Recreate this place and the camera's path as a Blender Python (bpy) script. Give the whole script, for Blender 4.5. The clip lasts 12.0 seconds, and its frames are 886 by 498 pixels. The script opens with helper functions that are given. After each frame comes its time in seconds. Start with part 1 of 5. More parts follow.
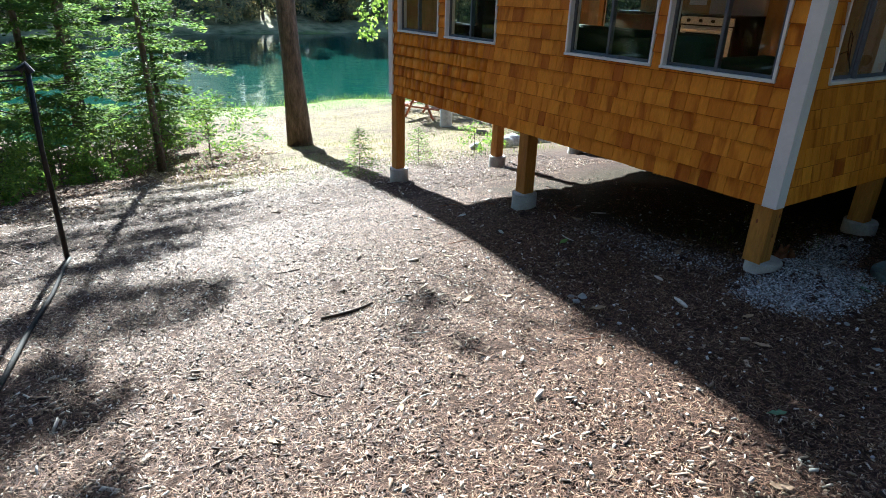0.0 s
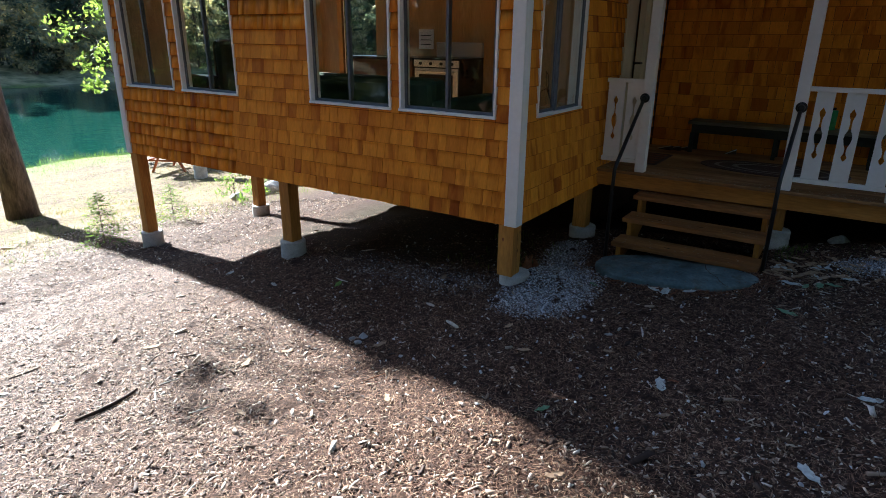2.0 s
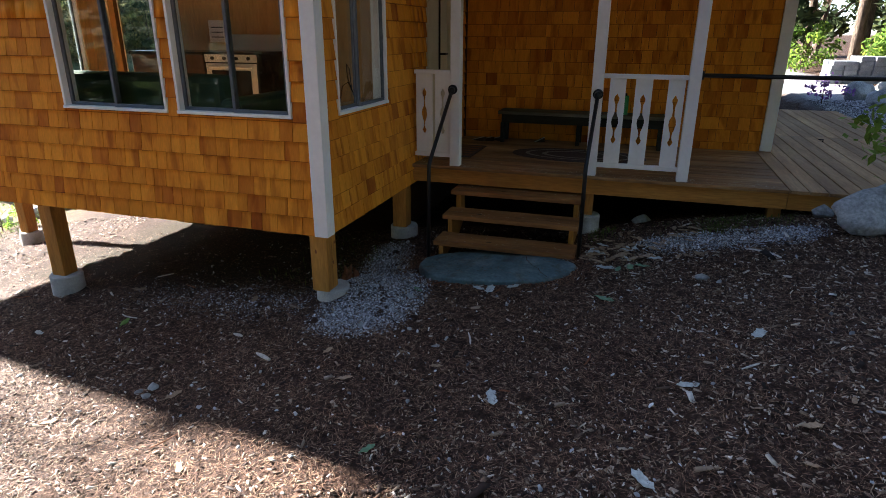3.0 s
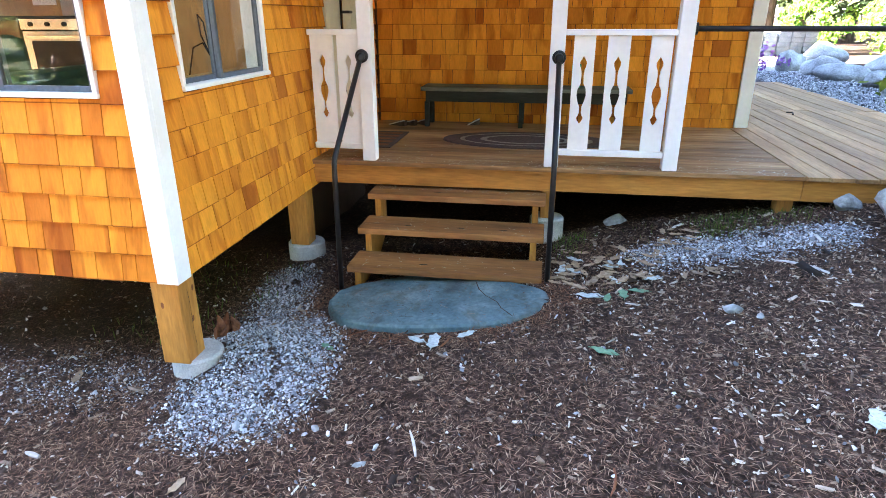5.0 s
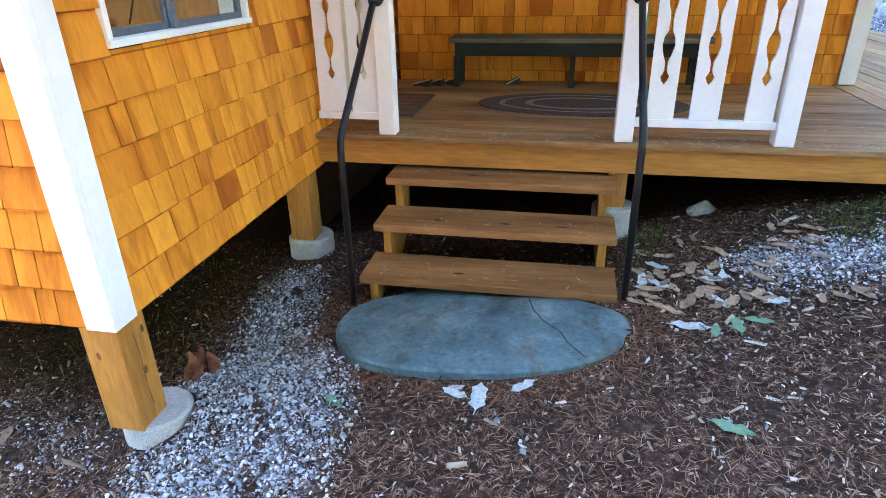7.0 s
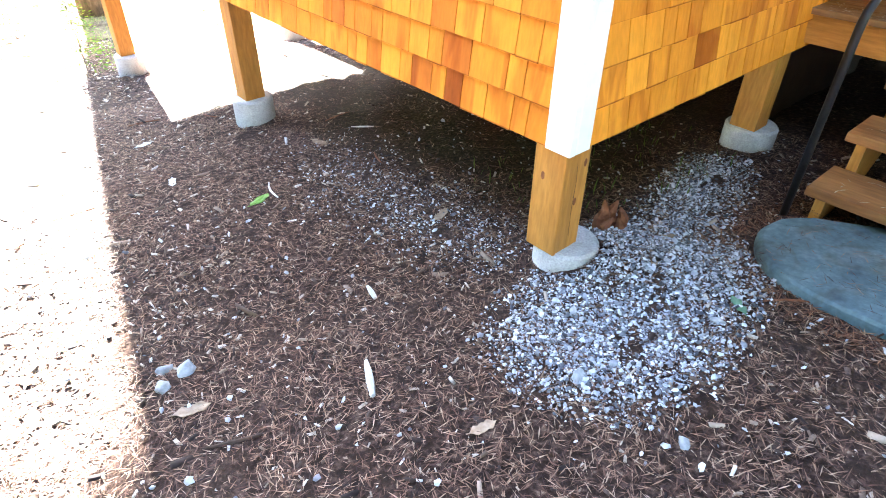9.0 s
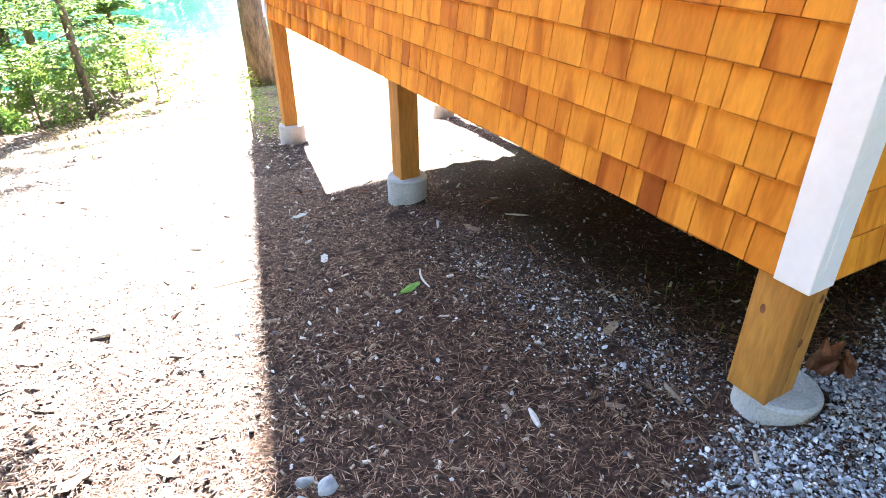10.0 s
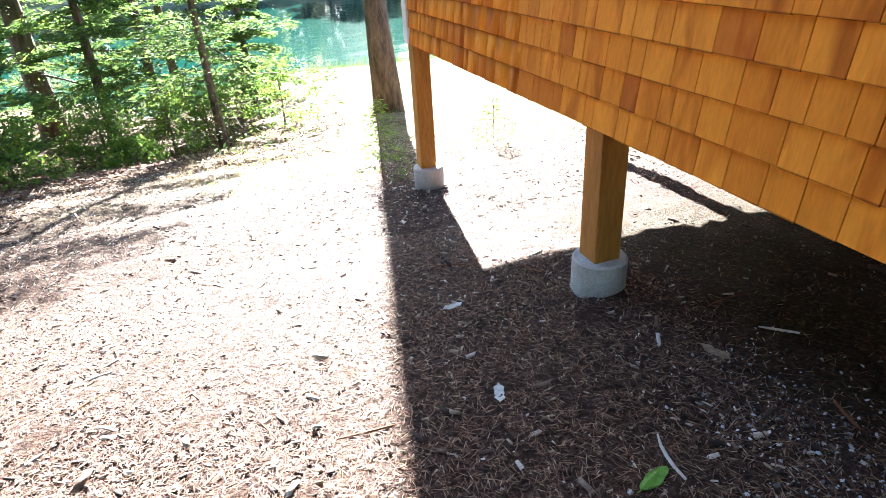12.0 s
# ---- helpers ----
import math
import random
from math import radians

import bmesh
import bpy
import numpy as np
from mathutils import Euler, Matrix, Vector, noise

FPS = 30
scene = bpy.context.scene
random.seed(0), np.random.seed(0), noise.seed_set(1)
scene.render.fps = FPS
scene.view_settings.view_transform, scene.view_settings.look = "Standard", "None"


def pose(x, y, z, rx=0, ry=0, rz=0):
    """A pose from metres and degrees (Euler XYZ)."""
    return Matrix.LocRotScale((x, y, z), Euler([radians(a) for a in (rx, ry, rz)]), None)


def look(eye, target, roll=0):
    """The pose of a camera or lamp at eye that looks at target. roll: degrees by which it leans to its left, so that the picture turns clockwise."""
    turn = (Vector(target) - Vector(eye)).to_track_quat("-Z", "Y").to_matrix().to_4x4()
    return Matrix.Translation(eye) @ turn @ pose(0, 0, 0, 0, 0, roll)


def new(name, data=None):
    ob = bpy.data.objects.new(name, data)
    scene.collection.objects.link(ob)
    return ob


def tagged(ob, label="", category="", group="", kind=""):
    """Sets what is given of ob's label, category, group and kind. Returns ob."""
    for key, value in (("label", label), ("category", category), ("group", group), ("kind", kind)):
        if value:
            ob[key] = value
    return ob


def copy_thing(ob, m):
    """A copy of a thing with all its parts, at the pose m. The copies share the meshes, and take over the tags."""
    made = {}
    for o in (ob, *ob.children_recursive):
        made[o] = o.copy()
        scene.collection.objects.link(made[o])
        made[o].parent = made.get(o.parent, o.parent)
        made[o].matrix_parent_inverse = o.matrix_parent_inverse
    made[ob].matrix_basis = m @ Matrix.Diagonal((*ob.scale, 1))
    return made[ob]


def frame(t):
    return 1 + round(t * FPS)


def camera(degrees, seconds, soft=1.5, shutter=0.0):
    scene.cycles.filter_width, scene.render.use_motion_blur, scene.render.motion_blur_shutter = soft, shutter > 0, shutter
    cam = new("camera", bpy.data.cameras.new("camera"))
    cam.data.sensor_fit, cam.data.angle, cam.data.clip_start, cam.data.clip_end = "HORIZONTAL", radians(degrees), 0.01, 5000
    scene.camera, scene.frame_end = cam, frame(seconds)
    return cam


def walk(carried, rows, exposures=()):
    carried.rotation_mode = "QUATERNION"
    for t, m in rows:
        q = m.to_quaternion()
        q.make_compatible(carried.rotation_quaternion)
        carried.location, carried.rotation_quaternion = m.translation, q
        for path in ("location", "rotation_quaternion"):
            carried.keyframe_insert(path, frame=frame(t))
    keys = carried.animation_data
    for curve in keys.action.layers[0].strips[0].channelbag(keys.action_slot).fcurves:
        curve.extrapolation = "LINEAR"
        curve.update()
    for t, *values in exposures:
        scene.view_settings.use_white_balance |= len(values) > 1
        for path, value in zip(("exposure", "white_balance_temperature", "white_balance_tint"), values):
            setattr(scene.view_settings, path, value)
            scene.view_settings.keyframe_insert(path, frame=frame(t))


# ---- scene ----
cam = camera(72.4, 12.0, soft=0.85, shutter=0.05)
PATH = [
    (0, (-4.165, -2.035, 1.947), (-3.136, -0.511, 1.161), 1.7),
    (0.5, (-4.145, -2.059, 1.987), (-2.919, -0.666, 1.241), 0.7),
    (1, (-4.132, -2.067, 2.032), (-2.747, -0.794, 1.353), 0.3),
    (1.5, (-4.123, -2.081, 2.031), (-2.631, -0.917, 1.381), 0.9),
    (2, (-4.131, -2.096, 2.028), (-2.567, -1.039, 1.367), 0.5),
    (2.5, (-3.965, -2.104, 2.014), (-2.246, -1.343, 1.329), 0.2),
    (3, (-3.665, -2.044, 1.993), (-1.872, -1.468, 1.319), 0.2),
    (3.5, (-3.339, -1.97, 1.895), (-1.51, -1.518, 1.224), 0.1),
    (3.7, (-3.144, -1.948, 1.856), (-1.269, -1.526, 1.303), 0.9),
    (5.3, (-2.123, -1.52, 1.73), (-0.29, -1.249, 0.977), -0.9),
    (5.5, (-2.002, -1.465, 1.718), (-0.16, -1.238, 0.972), -1.7),
    (6, (-1.732, -1.398, 1.705), (0.106, -1.205, 0.94), -2.1),
    (6.5, (-1.448, -1.396, 1.661), (0.378, -1.082, 0.909), -1.7),
    (6.7, (-1.395, -1.385, 1.652), (0.41, -1.04, 0.863), -1.7),
    (8.3, (-1.447, -1.185, 1.564), (0.077, -0.537, 0.442), 3.8),
    (8.5, (-1.463, -1.161, 1.545), (-0.041, -0.359, 0.39), 3.1),
    (9, (-1.503, -1.073, 1.534), (-0.432, 0.138, 0.357), 0.6),
    (9.5, (-1.497, -0.94, 1.527), (-0.723, 0.521, 0.401), -1.6),
    (10, (-1.503, -0.704, 1.516), (-0.664, 0.821, 0.531), -0.6),
    (10.5, (-1.422, -0.418, 1.484), (-0.748, 1.228, 0.571), -3.2),
    (11, (-1.337, -0.128, 1.43), (-0.824, 1.563, 0.493), -3.5),
    (11.5, (-1.36, 0.145, 1.399), (-0.846, 1.868, 0.523), -4.4),
    (12, (-1.394, 0.5, 1.367), (-0.856, 2.194, 0.451), -3.5),
]
EXPOSURES = [(0.0, 2.9, 5600, 3), (0.5, 2.65, 5600, 3), (1.5, 3.0, 5650, 3), (2.0, 3.0, 5800, 9), (2.5, 2.7, 6000, 12), (3.0, 3.5, 6300, 13), (3.5, 5.0, 6550, 14), (5.3, 6.2, 6250, 12), (6.7, 6.2, 6150, 12),
             (8.3, 6.4, 6400, 13), (9.0, 6.5, 6350, 12), (9.5, 6.3, 6350, 12), (10.0, 5.6, 6250, 12), (11.0, 4.9, 6100, 12), (12.0, 4.45, 5950, 10)]
walk(cam, [(t, look(eye, target, roll)) for t, eye, target, roll in PATH], EXPOSURES)

# ---- light: low sun over the lake, clear sky ----
SUN_DIR = Vector((0.205, 1.0, 0.0)).normalized()
SUN_EL = radians(21.0)
SUN_DIR = Vector((SUN_DIR.x * math.cos(SUN_EL), SUN_DIR.y * math.cos(SUN_EL), math.sin(SUN_EL)))
world = bpy.data.worlds.new("sky")
scene.world = world
world.use_nodes = True
wt = world.node_tree
sky = wt.nodes.new("ShaderNodeTexSky")
sky.sky_type, sky.sun_disc = "NISHITA", False
sky.sun_elevation, sky.sun_rotation = SUN_EL, math.atan2(SUN_DIR.x, SUN_DIR.y)
sky.air_density, sky.dust_density, sky.ozone_density = 0.6, 0.6, 1.0
bgn = wt.nodes["Background"]
bgn.inputs["Strength"].default_value = 0.05
wt.links.new(sky.outputs[0], bgn.inputs["Color"])
sun_data = bpy.data.lights.new("sun", "SUN")
sun_data.energy, sun_data.angle, sun_data.color = 5.0, radians(0.53), (1.0, 0.95, 0.86)
# added area lamp in the corner west window, standing in for skylight indoors
for y0, y1, watts in ((0.23, 1.16, 0.10),):
    fill_lamp = bpy.data.lights.new("window_light", "AREA")
    fill_lamp.shape, fill_lamp.size, fill_lamp.size_y, fill_lamp.energy, fill_lamp.color = "RECTANGLE", y1 - y0, 1.1, watts, (0.93, 0.97, 1.0)
    new("window_light", fill_lamp).matrix_world = Matrix.Translation((0.16, (y0 + y1) / 2, 2.02)) @ Vector((-1, 0, 0)).to_track_quat("Z", "Y").to_matrix().to_4x4()
sun = new("sun", sun_data)
sun.matrix_world = SUN_DIR.to_track_quat("Z", "Y").to_matrix().to_4x4()


# ---- materials ----
def ramp_node(nt, stops):
    r = nt.nodes.new("ShaderNodeValToRGB")
    el = r.color_ramp.elements
    while len(el) < len(stops):
        el.new(0.5)
    for e, (p, c) in zip(el, stops):
        e.position, e.color = p, (*c, 1)
    return r


def material(name, stops, scale=6.0, rough=0.7, bump=0.3, stretch=(1, 1, 1), metal=0.0, rand="", rand_stops=None, butt_shade=False, detail=6, fine=60.0, through_light=0.0, dist=0.01, spec=0.3, grain=0.28, blotch=0.0):
    """Noise-driven surface at two scales, in world metres. rand: 'object' or 'island' varies whole pieces."""
    m = bpy.data.materials.new(name)
    m.use_nodes = True
    nt = m.node_tree
    bsdf = nt.nodes["Principled BSDF"]
    geo = nt.nodes.new("ShaderNodeNewGeometry")
    mp = nt.nodes.new("ShaderNodeVectorMath")
    mp.operation = "MULTIPLY"
    mp.inputs[1].default_value = stretch
    nt.links.new(geo.outputs["Position"], mp.inputs[0])
    place = mp.outputs[0]
    if blotch and rand:
        # every piece is cut from another board: its grain starts elsewhere
        away = nt.nodes.new("ShaderNodeVectorMath")
        away.operation = "MULTIPLY_ADD"
        nt.links.new(nt.nodes.new("ShaderNodeObjectInfo").outputs["Random"] if rand == "object" else geo.outputs["Random Per Island"], away.inputs[0])
        away.inputs[1].default_value = (41.0, 73.0, 29.0)
        nt.links.new(place, away.inputs[2])
        place = away.outputs[0]
    n1 = nt.nodes.new("ShaderNodeTexNoise")
    n1.inputs["Scale"].default_value, n1.inputs["Detail"].default_value, n1.inputs["Roughness"].default_value = scale, detail, 0.62
    n2 = nt.nodes.new("ShaderNodeTexNoise")
    n2.inputs["Scale"].default_value, n2.inputs["Detail"].default_value = fine, 4
    for n in (n1, n2):
        nt.links.new(place, n.inputs["Vector"])
    col = ramp_node(nt, stops)
    nt.links.new(n1.outputs["Fac"], col.inputs[0])
    out = col.outputs[0]
    if rand:
        if rand == "object":
            src = nt.nodes.new("ShaderNodeObjectInfo").outputs["Random"]
        else:
            src = geo.outputs["Random Per Island"]
        rr = ramp_node(nt, rand_stops or [(0, (0.7, 0.7, 0.7)), (1, (1.15, 1.15, 1.15))])
        nt.links.new(src, rr.inputs[0])
        mx = nt.nodes.new("ShaderNodeMix")
        mx.data_type, mx.blend_type = "RGBA", "MULTIPLY"
        mx.inputs[0].default_value = 1.0
        nt.links.new(out, mx.inputs[6])
        nt.links.new(rr.outputs[0], mx.inputs[7])
        out = mx.outputs[2]
    mf = nt.nodes.new("ShaderNodeMix")
    mf.data_type, mf.blend_type = "RGBA", "MULTIPLY"
    mf.inputs[0].default_value = 1.0
    fr = ramp_node(nt, [(0.25, (1 - grain,) * 3), (0.7, (1 + grain * 0.4,) * 3)])
    nt.links.new(n2.outputs["Fac"], fr.inputs[0])
    nt.links.new(out, mf.inputs[6])
    nt.links.new(fr.outputs[0], mf.inputs[7])
    if blotch:
        # tannin stains a hand wide, each with its own outline
        nb = nt.nodes.new("ShaderNodeTexNoise")
        nb.inputs["Scale"].default_value, nb.inputs["Detail"].default_value, nb.inputs["Distortion"].default_value = blotch, 3, 0.8
        nt.links.new(place, nb.inputs["Vector"])
        st = ramp_node(nt, [(0.52, (1.0, 1.0, 1.0)), (0.60, (0.84, 0.74, 0.68)), (0.72, (0.56, 0.44, 0.40))])
        nt.links.new(nb.outputs["Fac"], st.inputs[0])
        mb = nt.nodes.new("ShaderNodeMix")
        mb.data_type, mb.blend_type = "RGBA", "MULTIPLY"
        mb.inputs[0].default_value = 1.0
        nt.links.new(mf.outputs[2], mb.inputs[6])
        nt.links.new(st.outputs[0], mb.inputs[7])
        mf = mb
    nt.links.new(mf.outputs[2], bsdf.inputs["Base Color"])
    if butt_shade:
        # contact shade painted as a dark line along the lower edge of every course
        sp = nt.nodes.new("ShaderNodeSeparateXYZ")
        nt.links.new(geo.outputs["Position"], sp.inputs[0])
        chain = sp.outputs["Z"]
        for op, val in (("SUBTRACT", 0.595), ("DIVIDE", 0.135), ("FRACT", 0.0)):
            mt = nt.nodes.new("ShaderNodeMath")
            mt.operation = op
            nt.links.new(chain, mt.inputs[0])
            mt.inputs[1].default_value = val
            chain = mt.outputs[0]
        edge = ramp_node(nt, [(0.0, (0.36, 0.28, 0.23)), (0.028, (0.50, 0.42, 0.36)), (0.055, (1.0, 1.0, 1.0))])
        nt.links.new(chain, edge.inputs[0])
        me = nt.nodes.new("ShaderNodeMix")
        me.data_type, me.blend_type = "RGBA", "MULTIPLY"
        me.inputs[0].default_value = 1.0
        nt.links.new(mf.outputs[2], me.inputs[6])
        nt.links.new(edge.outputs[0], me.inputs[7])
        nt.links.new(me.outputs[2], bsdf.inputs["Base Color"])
    bsdf.inputs["Roughness"].default_value, bsdf.inputs["Metallic"].default_value = rough, metal
    bsdf.inputs["Specular IOR Level"].default_value = spec
    if bump:
        b = nt.nodes.new("ShaderNodeBump")
        b.inputs["Strength"].default_value, b.inputs["Distance"].default_value = bump, dist
        nt.links.new(n2.outputs["Fac"], b.inputs["Height"])
        nt.links.new(b.outputs[0], bsdf.inputs["Normal"])
    if through_light:
        tr = nt.nodes.new("ShaderNodeBsdfTranslucent")
        nt.links.new(mf.outputs[2], tr.inputs["Color"])
        ms = nt.nodes.new("ShaderNodeMixShader")
        ms.inputs[0].default_value = through_light
        nt.links.new(bsdf.outputs[0], ms.inputs[1])
        nt.links.new(tr.outputs[0], ms.inputs[2])
        nt.links.new(ms.outputs[0], nt.nodes["Material Output"].inputs["Surface"])
    return m


def glass_material():
    m = bpy.data.materials.new("window_glass")
    m.use_nodes = True
    nt = m.node_tree
    nt.nodes.remove(nt.nodes["Principled BSDF"])
    t, g, f, x = (nt.nodes.new("ShaderNode" + k) for k in ("BsdfTransparent", "BsdfGlossy", "LayerWeight", "MixShader"))
    t.inputs[0].default_value = (0.86, 0.89, 0.87, 1)
    g.inputs["Roughness"].default_value = 0.01
    f.inputs["Blend"].default_value = 0.5
    pw, ma = nt.nodes.new("ShaderNodeMath"), nt.nodes.new("ShaderNodeMath")
    pw.operation, ma.operation = "POWER", "MULTIPLY_ADD"
    pw.inputs[1].default_value, ma.inputs[1].default_value, ma.inputs[2].default_value = 5.0, 0.9, 0.04
    nt.links.new(f.outputs["Facing"], pw.inputs[0])
    nt.links.new(pw.outputs[0], ma.inputs[0])
    nt.links.new(ma.outputs[0], x.inputs[0])
    nt.links.new(t.outputs[0], x.inputs[1])
    nt.links.new(g.outputs[0], x.inputs[2])
    nt.links.new(x.outputs[0], nt.nodes["Material Output"].inputs["Surface"])
    return m


CEDAR_RAND = [(0.0, (0.85, 0.352, 0.035)), (0.45, (0.77, 0.302, 0.028)), (0.82, (0.69, 0.252, 0.022)), (0.95, (0.58, 0.188, 0.018)), (1.0, (0.46, 0.136, 0.016))]
CEDAR_GRAIN = [(0.26, (0.78, 0.70, 0.62)), (0.42, (0.92, 0.89, 0.86)), (0.56, (1.0, 1.0, 1.0)), (0.78, (1.08, 1.06, 1.0))]
M_CEDAR = material("cedar_shingle", CEDAR_GRAIN, 9, 0.72, 0.4, (1, 1, 0.2), rand="object", rand_stops=CEDAR_RAND, butt_shade=True, fine=90, dist=0.004, blotch=6.5, grain=0.13, spec=0.15)
M_CEDAR_JOINED = material("cedar_shingle_joined", CEDAR_GRAIN, 9, 0.72, 0.4, (1, 1, 0.2), rand="island", rand_stops=CEDAR_RAND, butt_shade=True, fine=90, dist=0.004, blotch=6.5, grain=0.13, spec=0.15)
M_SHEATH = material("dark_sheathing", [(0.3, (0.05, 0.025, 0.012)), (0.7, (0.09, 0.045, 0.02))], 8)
M_WHITE = material("white_paint", [(0.3, (0.80, 0.80, 0.785)), (0.7, (0.88, 0.88, 0.865))], 3, 0.45, 0.05, fine=30, dist=0.002, grain=0.04)
M_CREAM = material("cream_paint", [(0.3, (0.60, 0.54, 0.40)), (0.7, (0.68, 0.62, 0.47))], 4, 0.5, 0.05, grain=0.05)
M_POST = material("treated_post", [(0.25, (0.27, 0.115, 0.022)), (0.5, (0.45, 0.205, 0.040)), (0.75, (0.56, 0.275, 0.06))], 7, 0.6, 0.4, (1, 1, 0.15), fine=70, dist=0.005)
M_JOIST = material("treated_joist", [(0.25, (0.28, 0.115, 0.022)), (0.5, (0.46, 0.20, 0.036)), (0.75, (0.58, 0.275, 0.06))], 7, 0.6, 0.4, (1, 0.12, 1), fine=70, dist=0.004)
M_TREAD = material("stained_tread", [(0.25, (0.12, 0.047, 0.018)), (0.5, (0.30, 0.132, 0.042)), (0.78, (0.50, 0.245, 0.082))], 7, 0.6, 0.5, (1, 0.15, 1), fine=60, dist=0.004)
M_DECK_Y = material("deck_board_worn", [(0.28, (0.12, 0.056, 0.022)), (0.48, (0.31, 0.158, 0.060)), (0.72, (0.56, 0.36, 0.18))], 5, 0.65, 0.4, (1, 0.15, 1), rand="object", fine=60, dist=0.004)
M_DECK_X = material("deck_board_long", [(0.25, (0.27, 0.135, 0.054)), (0.5, (0.45, 0.25, 0.105)), (0.75, (0.60, 0.38, 0.19))], 5, 0.65, 0.4, (0.15, 1, 1), rand="object", fine=60, dist=0.004)
M_CONCRETE = material("concrete", [(0.3, (0.40, 0.40, 0.38)), (0.55, (0.54, 0.54, 0.52)), (0.75, (0.64, 0.64, 0.62))], 9, 0.85, 0.4, fine=120, dist=0.004)
M_SLATE = material("slate", [(0.3, (0.062, 0.105, 0.120)), (0.5, (0.12, 0.185, 0.195)), (0.7, (0.21, 0.28, 0.285))], 5, 0.7, 0.7, fine=45, dist=0.006, blotch=4.0)
M_ROCK = material("granite", [(0.3, (0.19, 0.20, 0.20)), (0.5, (0.35, 0.36, 0.36)), (0.75, (0.52, 0.52, 0.51))], 5, 0.85, 0.7, fine=40, dist=0.02)
M_IRON = material("black_pipe", [(0.3, (0.006, 0.006, 0.007)), (0.7, (0.016, 0.016, 0.018))], 20, 0.42, 0.15, spec=0.35)
M_ALU = material("grey_sash", [(0.3, (0.085, 0.10, 0.125)), (0.7, (0.13, 0.15, 0.18))], 8, 0.45, 0.05)
M_GLASS = glass_material()
M_RUBBER = material("black_rubber", [(0.3, (0.012, 0.012, 0.012)), (0.7, (0.025, 0.025, 0.025))], 20, 0.8, 0.1, spec=0.1)
M_BENCHTOP = material("weathered_grey_stain", [(0.3, (0.06, 0.06, 0.045)), (0.6, (0.16, 0.16, 0.125)), (0.8, (0.27, 0.26, 0.21))], 9, 0.75, 0.4, (1, 0.2, 1), fine=60, dist=0.003)
M_BENCH = material("dark_green_stain", [(0.3, (0.010, 0.011, 0.008)), (0.6, (0.024, 0.027, 0.020)), (0.8, (0.07, 0.07, 0.055))], 9, 0.7, 0.4, (1, 0.2, 1), fine=60, dist=0.003)
M_PINE = material("pine_panel", [(0.3, (0.36, 0.21, 0.085)), (0.55, (0.50, 0.31, 0.13)), (0.8, (0.58, 0.40, 0.19))], 4, 0.55, 0.15, (1, 1, 0.2), fine=40)
M_BARK = material("bark", [(0.3, (0.045, 0.032, 0.024)), (0.55, (0.13, 0.095, 0.07)), (0.8, (0.24, 0.18, 0.14))], 9, 0.9, 1.0, (1, 1, 0.3), fine=30, dist=0.03)
LEAF_VAR = [(0, (0.6, 0.7, 0.6)), (0.6, (1.0, 1.0, 1.0)), (1, (1.6, 1.35, 0.9))]
M_HEMLOCK = material("hemlock_needles", [(0.3, (0.066, 0.135, 0.042)), (0.7, (0.175, 0.265, 0.068))], 2, 0.8, 0, rand="island", rand_stops=LEAF_VAR, through_light=0.64, spec=0.15)
M_LEAF = material("broad_leaf", [(0.3, (0.085, 0.16, 0.035)), (0.7, (0.20, 0.30, 0.06))], 2, 0.8, 0, rand="island", rand_stops=LEAF_VAR, through_light=0.6, spec=0.08)
# pale patches put sunlight into the leaf colour, dark ones the shaded gaps
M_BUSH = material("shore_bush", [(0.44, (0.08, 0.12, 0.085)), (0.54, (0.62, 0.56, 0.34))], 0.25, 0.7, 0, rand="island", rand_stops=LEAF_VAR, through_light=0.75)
M_WOODS = material("woodland_leaf", [(0.3, (0.03, 0.045, 0.022)), (0.7, (0.07, 0.09, 0.045))], 2, 0.85, 0, rand="island", rand_stops=LEAF_VAR, through_light=0.3, spec=0.08)
M_SPRIG = material("yellow_green_leaf", [(0.3, (0.17, 0.27, 0.04)), (0.7, (0.28, 0.38, 0.07))], 3, 0.7, 0, rand="island", through_light=0.5, spec=0.1)
M_LITTER = material("dry_leaf_litter", [(0.3, (0.8, 0.8, 0.8)), (0.7, (1.0, 1.0, 1.0))], 30, 0.85, 0.2, rand="island", rand_stops=[(0, (0.05, 0.026, 0.017)), (0.5, (0.16, 0.085, 0.048)), (0.85, (0.33, 0.20, 0.11)), (1, (0.52, 0.40, 0.26))])
M_GRASS = material("grass_blade", [(0.3, (0.07, 0.13, 0.025)), (0.7, (0.17, 0.24, 0.05))], 1.2, 0.6, 0, rand="island", rand_stops=LEAF_VAR, through_light=0.4)
M_DRYGRASS = material("dry_grass_blade", [(0.3, (0.20, 0.17, 0.06)), (0.7, (0.40, 0.33, 0.14))], 1.2, 0.7, 0, rand="island", through_light=0.35)
M_CHIP = material("wood_chip", [(0.3, (0.8, 0.8, 0.8)), (0.7, (1.0, 1.0, 1.0))], 30, 0.8, 0.2, rand="island", rand_stops=[(0, (0.016, 0.009, 0.006)), (0.35, (0.06, 0.034, 0.024)), (0.58, (0.23, 0.155, 0.105)), (0.82, (0.50, 0.40, 0.30)), (1, (0.80, 0.75, 0.68))])
M_NEEDLE = material("dry_needle", [(0.3, (0.85, 0.85, 0.85)), (0.7, (1.0, 1.0, 1.0))], 30, 0.75, 0, rand="island", rand_stops=[(0, (0.022, 0.010, 0.007)), (0.45, (0.125, 0.057, 0.035)), (0.8, (0.30, 0.172, 0.104)), (1, (0.46, 0.32, 0.21))])
